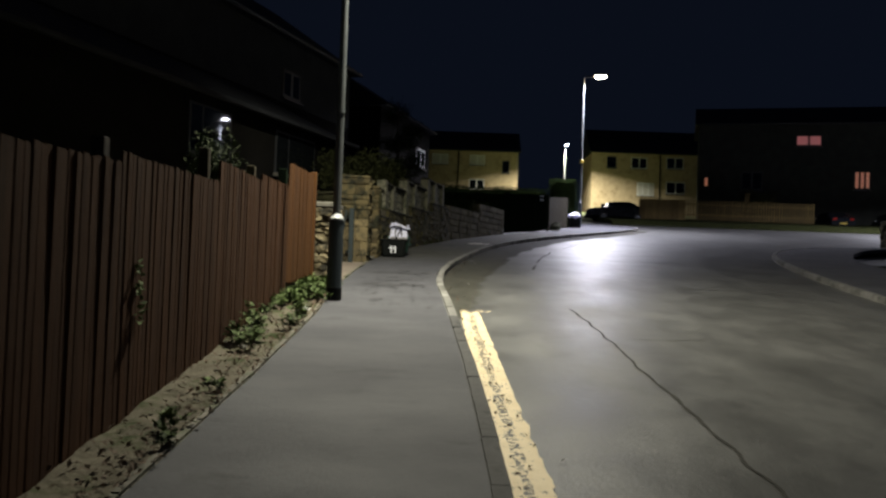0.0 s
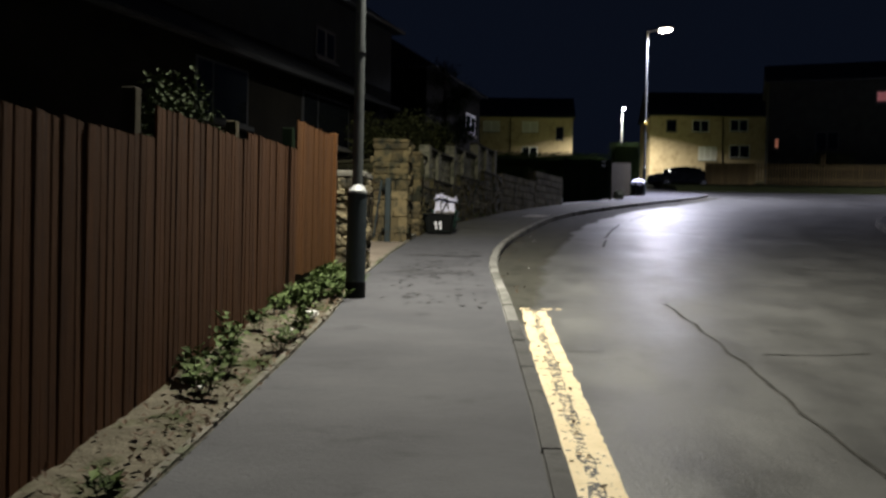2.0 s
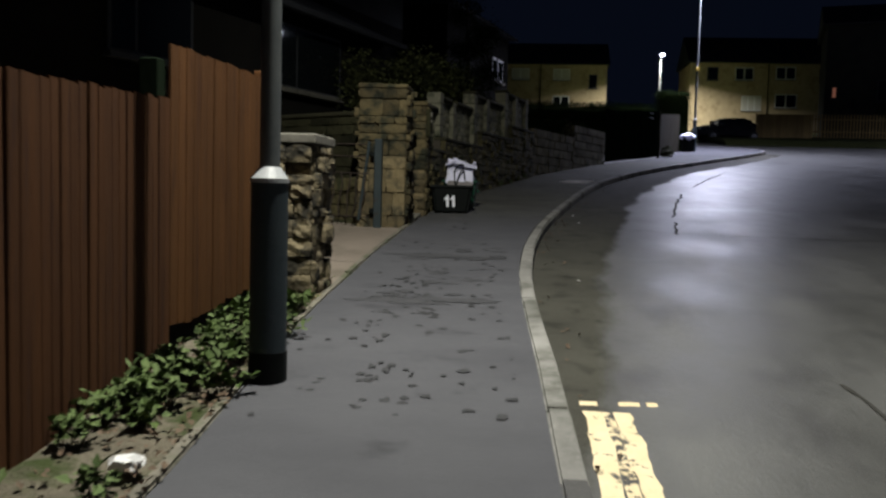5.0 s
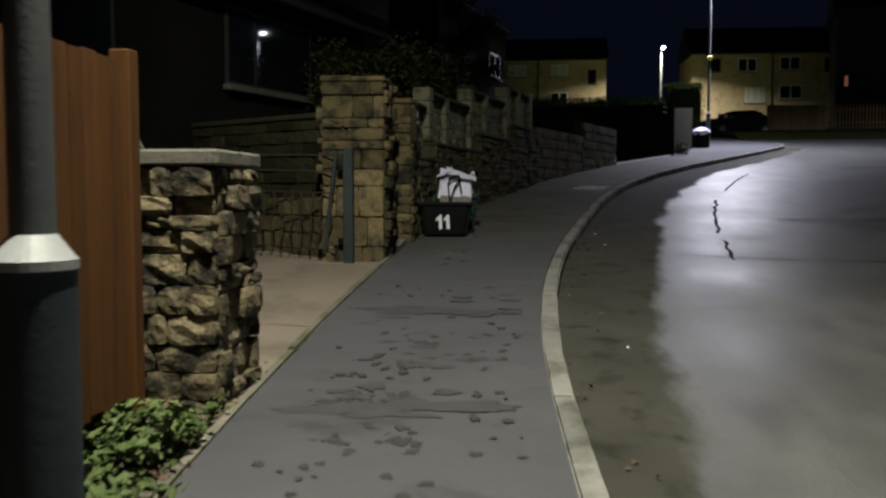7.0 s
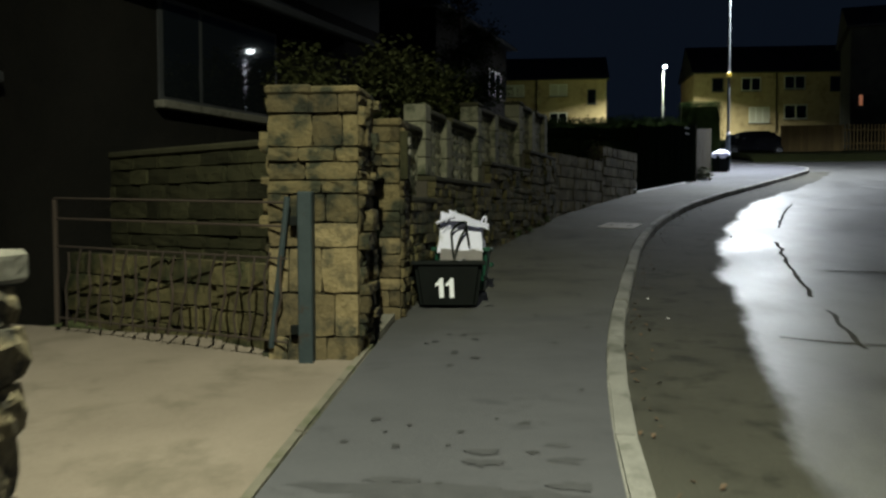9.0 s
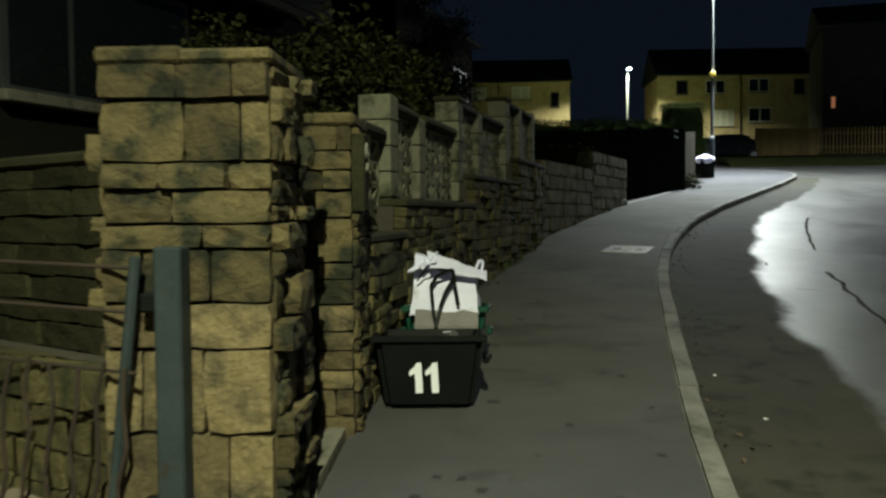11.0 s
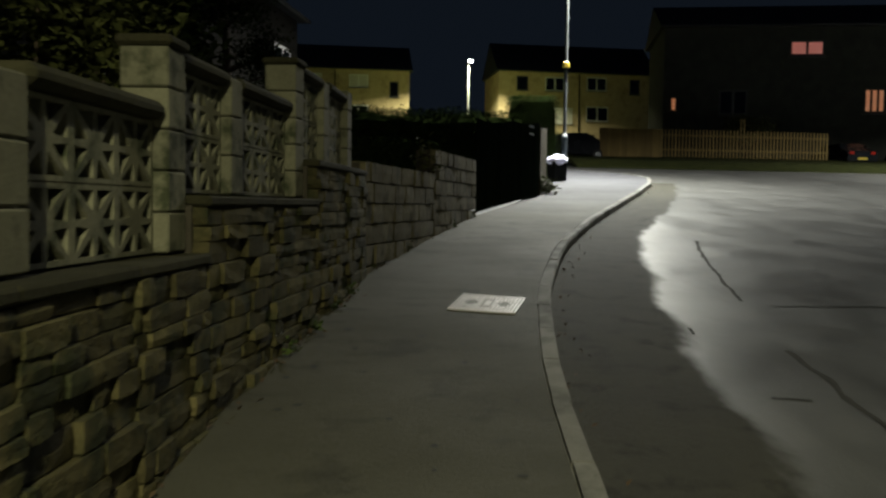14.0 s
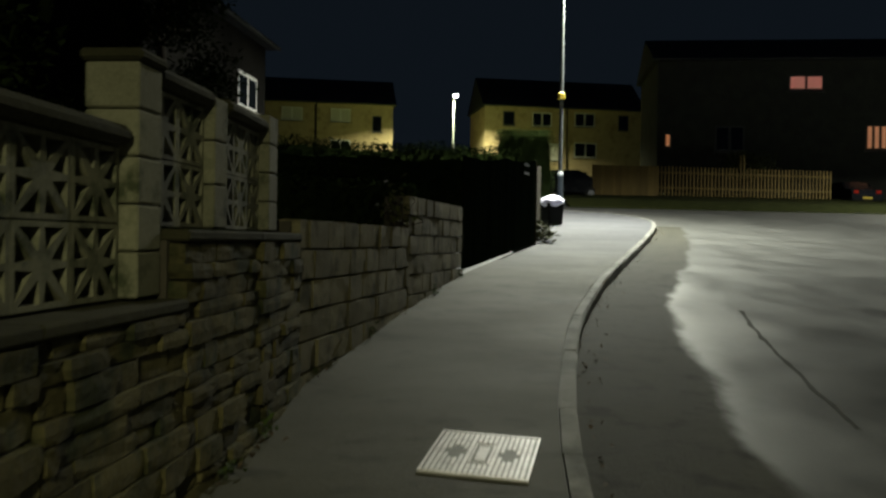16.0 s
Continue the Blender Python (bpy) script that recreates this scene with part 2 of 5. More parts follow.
M_BAGIN = mat("grey_bag_rim", (0.13, 0.12, 0.12), (0.21, 0.195, 0.19), 0.7, 6.0, 60, 0.4, vary=0)
M_PAINTW = mat("white_paint", (0.76, 0.77, 0.84), (0.86, 0.87, 0.93), 0.5, 6.0, 60, 0.1, vary=0)
M_GATE = mat("painted_gate_steel", (0.016, 0.024, 0.027), (0.033, 0.044, 0.048), 0.6, 5.0, 70, 0.25, metal=0.0, vary=0.1, spec=0.25, patch=((0.03, 0.02, 0.013), 9.0, 0.60, 0.7))
M_COVER = mat("cast_cover", (0.50, 0.47, 0.47), (0.74, 0.71, 0.72), 0.45, 6.0, 80, 0.3, metal=0.2, vary=0.1)
M_COVERD = mat("cover_recess", (0.12, 0.12, 0.11), (0.2, 0.2, 0.18), 0.6, 6.0, 80, 0.3, vary=0)
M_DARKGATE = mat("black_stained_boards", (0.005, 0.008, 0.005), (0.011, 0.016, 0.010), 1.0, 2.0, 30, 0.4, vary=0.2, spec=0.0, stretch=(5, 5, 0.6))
M_RENDER = mat("grey_render", (0.040, 0.043, 0.042), (0.070, 0.073, 0.070), 0.9, 1.5, 80, 0.4, vary=0, spec=0.2)
# Darker than any stone: the houses' lack of light is in this colour.
M_NEARBLACK = mat("near_black_stone", (0.006, 0.006, 0.0055), (0.014, 0.013, 0.0115), 1.0, 1.5, 30, 0.8, vary=0, spec=0.1, depth=0.02)
# Near-black stone lifted a little for the faint light on the terrace.
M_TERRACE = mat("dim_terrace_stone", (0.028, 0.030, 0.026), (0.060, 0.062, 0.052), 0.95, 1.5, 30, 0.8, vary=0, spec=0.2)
M_HOUSE = mat("buff_brick", (0.37, 0.285, 0.17), (0.50, 0.395, 0.25), 0.9, 2.0, 30, 0.5, vary=0.06, patch=((0.27, 0.20, 0.11), 1.2, 0.52, 0.7))
M_ROOF = mat("dark_slate", (0.016, 0.017, 0.020), (0.032, 0.034, 0.040), 0.9, 2.0, 20, 0.5, vary=0.2, spec=0.15)
M_UPVC = mat("white_window_frame", (0.62, 0.62, 0.60), (0.75, 0.75, 0.73), 0.4, 4.0, 60, 0.05, vary=0)
M_GREYFRAME = mat("grey_window_frame", (0.025, 0.027, 0.03), (0.045, 0.047, 0.05), 0.5, 4.0, 60, 0.05, vary=0)
M_PANE = mat("dark_window_glass", (0.006, 0.008, 0.010), (0.009, 0.011, 0.013), 0.03, 1.0, 3.0, 0.0, vary=0, spec=0.6)
M_CURTAIN = mat("pale_net_curtain", (0.48, 0.46, 0.42), (0.62, 0.60, 0.55), 0.9, 4.0, 30, 0.6, vary=0, stretch=(6, 6, 1))
M_CARP = mat("dark_car_paint", (0.010, 0.011, 0.013), (0.014, 0.015, 0.018), 0.2, 3.0, 60, 0.0, vary=0.2)
M_TYRE = mat("tyre_rubber", (0.012, 0.012, 0.012), (0.02, 0.02, 0.02), 0.85, 6.0, 60, 0.3, vary=0)
M_CHROME = mat("alloy", (0.5, 0.5, 0.5), (0.62, 0.62, 0.62), 0.25, 6.0, 60, 0.0, metal=0.9, vary=0)
M_TAIL = mat("tail_lens", (0.30, 0.015, 0.01), (0.40, 0.03, 0.02), 0.2, 6.0, 60, 0.0, vary=0)
M_PLATE = mat("number_plate", (0.65, 0.48, 0.05), (0.75, 0.55, 0.08), 0.5, 6.0, 60, 0.0, vary=0)
M_LITTER = mat("pale_litter", (0.6, 0.6, 0.6), (0.8, 0.8, 0.8), 0.6, 9.0, 60, 0.2, vary=0.15)
M_DEADLEAF = mat("dead_leaf", (0.05, 0.032, 0.018), (0.13, 0.085, 0.05), 0.8, 9.0, 60, 0.3, vary=0.3)
M_LEAF = mat("weed_leaf", (0.026, 0.046, 0.010), (0.066, 0.092, 0.026), 0.8, 8.0, 60, 0.2, vary=0.4, spec=0.2)
M_LEAFP = mat("pale_weed_leaf", (0.060, 0.095, 0.028), (0.125, 0.165, 0.060), 0.75, 8.0, 60, 0.2, vary=0.3, spec=0.2)
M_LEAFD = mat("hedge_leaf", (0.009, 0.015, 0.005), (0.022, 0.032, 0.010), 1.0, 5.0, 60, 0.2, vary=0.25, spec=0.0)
M_LEAFY = mat("shrub_leaf", (0.030, 0.040, 0.008), (0.068, 0.072, 0.018), 0.85, 5.0, 60, 0.2, vary=0.25)
M_STEM = mat("woody_stem", (0.04, 0.03, 0.02), (0.08, 0.06, 0.04), 0.9, 9.0, 60, 0.4, vary=0.2)
M_SPOT = mat("pavement_stain", (0.029, 0.029, 0.031), (0.045, 0.045, 0.048), 0.8, 9.0, 130, 0.4, vary=0, spec=0.2)
# Grass copy toned down so the lamplit bank stays dim.
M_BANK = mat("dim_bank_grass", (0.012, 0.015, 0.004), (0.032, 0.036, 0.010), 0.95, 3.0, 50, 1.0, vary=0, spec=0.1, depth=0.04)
M_DAMP = mat("damp_streak", (0.034, 0.034, 0.038), (0.056, 0.056, 0.061), 0.75, 5.0, 130, 0.4, vary=0, spec=0.25)
M_FARPANEL = mat("far_fence_timber", (0.15, 0.105, 0.034), (0.24, 0.170, 0.060), 0.85, 2.0, 25, 0.4, vary=0.2, stretch=(5, 5, 0.6))
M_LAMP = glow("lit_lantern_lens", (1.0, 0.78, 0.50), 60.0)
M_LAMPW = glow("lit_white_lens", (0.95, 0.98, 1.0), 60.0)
M_RED = glow("red_curtain_lit", (0.75, 0.16, 0.14), 0.16)
M_ORANGE = glow("orange_blind_lit", (1.0, 0.33, 0.14), 0.14)

# ---- builders ----


def part(name, bm, material, parent=None, label="", smooth=False):
    me = bpy.data.meshes.new(name)
    bm.normal_update()
    bm.to_mesh(me)
    bm.free()
    for m in material if isinstance(material, (list, tuple)) else [material]:
        me.materials.append(m)
    if smooth:
        me.shade_smooth()
        me.set_sharp_from_angle(angle=radians(50))
    ob = new(name, me)
    if parent:
        ob.parent = parent
        ob.matrix_parent_inverse = base_of(parent).inverted()
    if label:
        ob["label"] = label
    return ob


def base_of(ob):
    """The rest pose of a thing or a part in the world."""
    m = Matrix.Translation(ob.location) if ob.parent is None else Matrix.Identity(4)
    return m


def thing(name, x, y, z, label, category, group="", kind=""):
    ob = new(name)
    ob.empty_display_size = 0.1
    ob.location = (x, y, z)
    return tagged(ob, label, category, group, kind)


def box(bm, x0, x1, y0, y1, z0, z1, m=None, bevel=0.0):
    r = bmesh.ops.create_cube(bm, size=1)
    vs = r["verts"]
    k = Matrix.Translation(((x0 + x1) / 2, (y0 + y1) / 2, (z0 + z1) / 2)) @ Matrix.Diagonal((x1 - x0, y1 - y0, z1 - z0, 1))
    bmesh.ops.transform(bm, matrix=(m @ k) if m is not None else k, verts=vs)
    if bevel:
        es = list({e for v in vs for e in v.link_edges})
        bmesh.ops.bevel(bm, geom=es, offset=bevel, segments=1, affect="EDGES")
    return bm


def boxed(x0, x1, y0, y1, z0, z1, m=None, bevel=0.0):
    return box(bmesh.new(), x0, x1, y0, y1, z0, z1, m, bevel)


def tube(bm, a, b, r0, r1=None, n=10):
    a, b = Vector(a), Vector(b)
    r1 = r0 if r1 is None else r1
    d = b - a
    m = Matrix.Translation((a + b) / 2) @ d.to_track_quat("Z", "Y").to_matrix().to_4x4()
    bmesh.ops.create_cone(bm, cap_ends=True, segments=n, radius1=r0, radius2=r1, depth=d.length, matrix=m)
    return bm


def tubed(*a, **k):
    return tube(bmesh.new(), *a, **k)


def sheet(rows, thick=0.0):
    """A grid mesh from rows of equal length of points; with a thickness, skirts go down round it."""
    bm = bmesh.new()
    vs = [[bm.verts.new(p) for p in r] for r in rows]
    for i in range(len(vs) - 1):
        for j in range(len(vs[0]) - 1):
            bm.faces.new((vs[i][j], vs[i][j + 1], vs[i + 1][j + 1], vs[i + 1][j]))
    if thick:
        rim = [vs[0][j] for j in range(len(vs[0]))] + [vs[i][-1] for i in range(1, len(vs))] + [vs[-1][j] for j in range(len(vs[0]) - 2, -1, -1)] + [vs[i][0] for i in range(len(vs) - 2, 0, -1)]
        low = [bm.verts.new((v.co.x, v.co.y, v.co.z - thick)) for v in rim]
        for i in range(len(rim)):
            j = (i + 1) % len(rim)
            bm.faces.new((rim[j], rim[i], low[i], low[j]))
    bmesh.ops.recalc_face_normals(bm, faces=bm.faces)
    if sum(f.normal.z for f in bm.faces) < 0:
        bmesh.ops.reverse_faces(bm, faces=bm.faces)
    return bm


def frame_at(x, y, z, dx, dy, slope=0.0):
    """A pose whose x axis runs along (dx, dy), rising by slope, and whose y axis is to its left."""
    t = Vector((dx, dy, 0)).normalized()
    t = Vector((t.x, t.y, slope)).normalized()
    left = Vector((-t.y, t.x, 0)).normalized()
    up = t.cross(left)
    return Matrix(((t.x, left.x, up.x, x), (t.y, left.y, up.y, y), (t.z, left.z, up.z, z), (0, 0, 0, 1)))


def rough_stone(seed, amount=0.10, cuts=1, corner=0.955):
    """A unit stone with knocked-off corners and an uneven face."""
    rng = random.Random(seed)
    bm = bmesh.new()
    bmesh.ops.create_cube(bm, size=1)
    bmesh.ops.subdivide_edges(bm, edges=bm.edges[:], cuts=cuts, use_grid_fill=True)
    for v in bm.verts:
        edge = sum(abs(abs(c) - 0.5) < 1e-4 for c in v.co)
        k = (corner if edge == 3 else (1 + corner) / 2 + 0.01 if edge == 2 else 1.0)
        v.co = v.co * k + Vector([rng.uniform(-amount, amount) * (0.5 if edge > 1 else 1) for _ in range(3)])
    bm.normal_update()
    me = bpy.data.meshes.new("stone")
    bm.to_mesh(me)
    bm.free()
    return me


STONES = [rough_stone(i, 0.035) for i in range(10)]
RUBBLE = [rough_stone(50 + i, 0.05, 2, 0.90) for i in range(10)]
OLDSTONES = [rough_stone(130 + i, 0.05, 1, 0.93) for i in range(12)]
BLOCKS = [rough_stone(90 + i, 0.02) for i in range(6)]


def mesh_with(meshes, material):
    out = []
    for me in meshes:
        c = me.copy()
        c.materials.append(material)
        out.append(c)
    return out


PIERSTONES = mesh_with([rough_stone(170 + i, 0.04, 2, 0.945) for i in range(14)], M_STONE)
PIERDARK = mesh_with([rough_stone(170 + i, 0.04, 2, 0.945) for i in range(14)], M_STONED)
OLDDARK = mesh_with([rough_stone(250 + i, 0.05, 1, 0.93) for i in range(8)], M_DARKOLIVE)
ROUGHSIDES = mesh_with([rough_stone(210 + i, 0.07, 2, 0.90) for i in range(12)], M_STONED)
SANDSTONES, RUBBLES, DARKSTONES, GREYBLOCKS, BLOCKSTONES = mesh_with(STONES, M_STONE), mesh_with(RUBBLE, M_RUBBLE), mesh_with(OLDSTONES, M_WALL), mesh_with(BLOCKS, M_BLOCK), mesh_with(BLOCKS, M_STONE)


def piece(name, me, m, parent):
    """One stone, board or block as an object of its own on shared mesh data."""
    ob = new(name, me)
    ob.parent = parent
    ob.matrix_parent_inverse = base_of(parent).inverted()
    ob.matrix_basis = m
    return ob


def stone_face(parent, meshes, a, b, zlow, ztop, courses, lengths, rng, depth=0.16, proud=0.02, name="stone", gap=0.012, low_of=None):
    """Coursed stones on the face from a to b (seen on its right-hand side), level courses, from zlow up to ztop."""
    a, b = Vector(a), Vector(b)
    d = b - a
    length = d.length
    d.normalize()
    z = zlow
    while z < ztop - 0.03:
        h = min(rng.uniform(*courses), ztop - z)
        if ztop - z - h < 0.06:
            h = ztop - z
        s = 0.0
        first = rng.uniform(0.4, 1.0)
        while s < length - 0.01:
            w = min(rng.uniform(*lengths) * first, length - s)
            first = 1.0
            if length - s - w < 0.07:
                w = length - s
            p = a + d * (s + w / 2)
            if low_of is None or z + h > low_of(p.y) - 0.02:
                out = rng.uniform(-0.4, 1.0) * proud
                m = frame_at(p.x, p.y, z + h / 2, d.x, d.y) @ Matrix.Translation((0, depth / 2 - out - 0.02, 0)) @ pose(0, 0, 0, rng.uniform(-1.5, 1.5), rng.uniform(-1.2, 1.2), rng.uniform(-2, 2))
                m = m @ Matrix.Diagonal((w - gap * 0.4, depth, h - gap, 1)) @ pose(0, 0, 0, rng.choice((0, 180)), 0, rng.choice((0, 180)))
                piece(name, rng.choice(meshes), m, parent)
            s += w
        z += h


def leaf_cloud(centres, size, rng, droop=0.3):
    """Small folded leaves at the given places, each with its own direction."""
    verts, faces = [], []
    for c in centres:
        yaw, tip = rng.uniform(0, math.tau), rng.uniform(-droop, 0.9)
        l, w = size * rng.uniform(0.6, 1.3), size * rng.uniform(0.22, 0.42)
        d = Vector((math.cos(yaw) * math.cos(tip), math.sin(yaw) * math.cos(tip), math.sin(tip)))
        side = Vector((-math.sin(yaw), math.cos(yaw), rng.uniform(-0.5, 0.5))).normalized() * w
        up = d.cross(side).normalized() * w * 0.4
        c = Vector(c)
        i = len(verts)
        verts += [c, c + d * l * 0.5 + side + up, c + d * l, c + d * l * 0.5 - side + up, c + d * l * 0.5]
        faces += [(i, i + 4, i + 1), (i + 1, i + 4, i + 2), (i + 2, i + 4, i + 3), (i + 3, i + 4, i)]
    return verts, faces


def raw(name, verts, faces, material, parent=None, label=""):
    me = bpy.data.meshes.new(name)
    me.from_pydata([tuple(v) for v in verts], [], faces)
    me.materials.append(material)
    me.update()
    ob = new(name, me)
    if parent:
        ob.parent = parent
        ob.matrix_parent_inverse = base_of(parent).inverted()
    if label:
        ob["label"] = label
    return ob


# ---- ground, road and pavement ----
YS = [-400, -200, -100, -60] + list(np.arange(-50, 121, 5.0)) + [140, 180, 260, 500, 1200]
XS = [-1200, -500, -200, -100, -60, -40, -25, -15, -8, -3, 0, 3, 6, 10, 15, 20, 30, 45, 60, 100, 200, 500, 1200]
tagged(part("ground", sheet([[(x, y, G(y) - 0.16) for x in XS] for y in YS]), M_GRASS), "dark rough grass and earth sloping up the hill", "ground", kind="structure")
K5 = resample(KERB, 0.45)
RY = list(np.arange(-20, 62.1, 1.0))
tagged(part("road", sheet([[(x, y, G(y) - 0.11) for x in np.linspace(-14 if y > 50 else -3.0 if y < 24 else -1.5, 46 if y > 26 else 12.0, 14)] for y in RY]), M_ROAD),
       "worn grey asphalt road, damp and shiny, sloping uphill", "road", kind="structure")

pv = []
for y in np.concatenate([np.arange(-20, 47, 0.4), np.arange(47, 52.3, 0.3)]):
    xl, xr = at_y(LEFT, y), float(np.interp(y, [p[1] for p in K5 if p[1] < 50.2], [p[0] for p in K5 if p[1] < 50.2])) if y < 50 else at_y([(10.8, 50), (10.4, 51.6), (9.8, 52.3)], y)
    pv.append([(xl + (xr - xl) * f, y, G(y) + 0.004 * math.sin(3 * y + 5 * f)) for f in np.linspace(0, 1, 5)])
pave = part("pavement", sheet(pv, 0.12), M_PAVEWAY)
# Olive tone from about y 21.5 to 37, greyer on either side.
pave.data.attributes.new("olive_part", "FLOAT", "POINT").data.foreach_set("value", [min(v.co.y - 21.5, 37.0 - v.co.y) for v in pave.data.vertices])
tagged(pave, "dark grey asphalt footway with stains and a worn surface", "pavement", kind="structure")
tagged(part("pavement_corner", sheet([[(x, y, G(y) - 0.002) for x in np.linspace(-14, xe, 6)] for y, xe in ((52.25, 9.9), (53.2, 9.2), (54.2, 7.4), (55.0, 4.0), (55.6, 0.0), (56.2, -5.0))], 0.12), M_PAVE),
       "asphalt footway turning the corner at the junction", "pavement", kind="structure")
rp = []
R5 = resample(RIGHT, 1.0)
for x, y in R5:
    rp.append([(x + 0.14, y, G(y)), (x + 1.2, y - 0.2 - 0.9 * max(0, min(1, (y - 26) / 8)), G(y) + 0.01), (x + 2.2, y - 0.3 - 1.7 * max(0, min(1, (y - 26) / 8)), G(y) + 0.01)])
tagged(part("pavement_opposite", sheet(rp, 0.12), M_PAVE), "dark asphalt footway across the road", "pavement", kind="structure")

kerb_mesh = bpy.data.meshes.new("kerbstone")
kb = boxed(-0.5, 0.5, -0.5, 0.5, -0.5, 0.5)
bmesh.ops.bevel(kb, geom=[e for e in kb.edges if abs(e.verts[0].co.x - e.verts[1].co.x) > 0.5], offset=0.10, segments=2, affect="EDGES")
kb.to_mesh(kerb_mesh)
kb.free()
kerb_mesh.materials.append(M_KERB)
kerb_old = kerb_mesh.copy()
kerb_old.materials.clear()
kerb_old.materials.append(M_KERBOLD)


def kerb_run(name, line, step, side, label, width=0.125, tall=0.24):
    root = thing(name, line[0][0], line[0][1], G(line[0][1]), label, "kerb", kind="structure")
    pts = resample(line, step)
    rng = random.Random(4)
    for (x0, y0), (x1, y1) in zip(pts[:-1], pts[1:]):
        l = math.hypot(x1 - x0, y1 - y0)
        mx, my = (x0 + x1) / 2, (y0 + y1) / 2
        m = frame_at(mx, my, G(my) + 0.006 - tall / 2 + rng.uniform(-0.004, 0.004), x1 - x0, y1 - y0, (G(y1) - G(y0)) / l)
        m = m @ Matrix.Translation((0, side * width / 2 + rng.uniform(-0.004, 0.004), 0)) @ pose(0, 0, 0, 0, 0, rng.uniform(-0.4, 0.4)) @ Matrix.Diagonal((l - 0.003, width, tall, 1))
        piece("kerbstone", kerb_old if name == "kerb" and my < 11.4 else kerb_mesh, m, root)


kerb_run("kerb", KERB[:-1], 0.9, -1, "worn pale concrete kerbstones along the footway")
kerb_run("kerb_opposite", RIGHT, 0.9, -1, "pale concrete kerbstones across the road")

# the dull strip of older asphalt along the gutter, with a ragged edge
GUT = [(1.35, -20), (1.30, 6), (1.12, 11), (0.92, 14.5), (0.90, 17.0), (1.45, 20.3), (1.98, 23.8), (2.42, 26.0), (3.1, 28.4), (4.15, 31.6), (4.85, 33.6), (6.6, 37.0), (8.6, 41.0), (10.3, 45.0), (11.4, 48.0)]
gr, worn = [], []
for y in np.arange(11.0, 47.5, 0.25):
    k = float(np.interp(y, K5[:, 1][K5[:, 1] < 49.9], K5[:, 0][K5[:, 1] < 49.9])) + 0.02
    e = at_y(GUT, y)
    e = k + (e - k) * min(1, max(-0.2, (y - 11.2) / 3.8))
    row = [k + (e + 0.8 - k) * f for f in np.linspace(0, 1, 9)]
    gr.append([(x, y, G(y) - 0.106) for x in row])
    worn += [x - e for x in row]
gs = part("gutter_strip", sheet(gr), M_GUTTER)
tagged(gs, "dull dark strip of gritty asphalt along the gutter", "road surface", kind="structure")
gs.data.attributes.new("worn", "FLOAT", "POINT").data.foreach_set("value", worn)


def joint(pts, width, seed):
    rng = random.Random(seed)
    p = resample(pts, 0.12)
    rows = []
    for i, (x, y) in enumerate(p):
        a, b = p[max(0, i - 1)], p[min(len(p) - 1, i + 1)]
        t = Vector((b[0] - a[0], b[1] - a[1])).normalized()
        nrm = Vector((-t.y, t.x))
        j = noise.noise((x * 2.3, y * 2.3, seed)) * 0.05
        w = width * (0.55 + 0.9 * abs(noise.noise((x * 5, y * 5, seed + 7.0))))
        rows.append([(x + nrm.x * (j - w), y + nrm.y * (j - w), G(y) - 0.103), (x + nrm.x * (j + w), y + nrm.y * (j + w), G(y) - 0.103)])
    tagged(part("road_joint", sheet(rows), M_TAR), "dark tar-filled crack in the road surface", "road joint", "road joints", "structure")


joint([(2.3, 2.0), (2.26, 7.7), (2.22, 9.6), (2.24, 11.1), (2.14, 13.9)], 0.018, 1)
joint([(2.25, 11.05), (3.0, 11.1), (3.75, 11.3)], 0.014, 2)
joint([(2.48, 22.1), (2.80, 24.1), (3.05, 25.2), (3.44, 26.9)], 0.032, 3)
joint([(2.20, 20.05), (2.34, 21.1), (2.48, 22.1)], 0.026, 9)
joint([(2.84, 24.1), (3.5, 23.87), (4.74, 23.82), (6.2, 23.8)], 0.034, 4)
joint([(3.87, 28.2), (3.90, 28.5), (4.42, 30.0), (5.0, 31.7), (5.6, 33.3)], 0.028, 10)
joint([(3.87, 28.2), (4.37, 28.26), (5.03, 28.12), (6.1, 28.1)], 0.034, 5)
joint([(1.5, 20.75), (2.06, 20.41), (2.73, 20.30), (3.36, 20.32), (5.5, 20.2)], 0.024, 6)
joint([(2.39, 25.48), (3.09, 25.36)], 0.026, 11)
joint([(4.6, 17.4), (5.2, 17.2), (5.9, 17.35)], 0.03, 7)
joint([(2.91, 27.55), (2.80, 26.70)], 0.02, 8)

# yellow lines, thick and ragged, with their end bar
for lo, hi, m_ in ((0.0, 0.40, M_YELLOW), (0.40, 0.64, M_YELLOWC), (0.64, 1.0, M_YELLOW)):
    yl = []
    for y in np.arange(-20, 12.95, 0.05):
        x = float(np.interp(y, [-20, 5.6, 8.8, 12.9], [0.66, 0.65, 0.59, 0.51]))
        w = 0.31 - 0.006 * (y - 5)
        j = 0.026 * noise.noise((1.0, y * 3.5, 0.0)) + 0.016 * noise.noise((1.0, y * 14, 0.0))
        k = 0.026 * noise.noise((5.0, y * 3.5, 0.0)) + 0.016 * noise.noise((5.0, y * 14, 0.0))
        e = 0.02 * noise.noise((9.0, y * 6, lo + hi))
        x0, x1 = x + w * lo + (j if lo == 0 else e), x + w * hi + (k if hi == 1 else e)
        yl.append([(x0 + (x1 - x0) * f, y, G(y) - 0.101 + (0.002 if m_ is M_YELLOW else 0.0)) for f in (0, 0.3, 0.7, 1)])
    tagged(part("yellow_line", sheet(yl), m_), "thick cracked cream-yellow road paint along the gutter" if m_ is M_YELLOW else "worn speckled paint between the yellow lines", "road marking", "yellow lines", "structure")
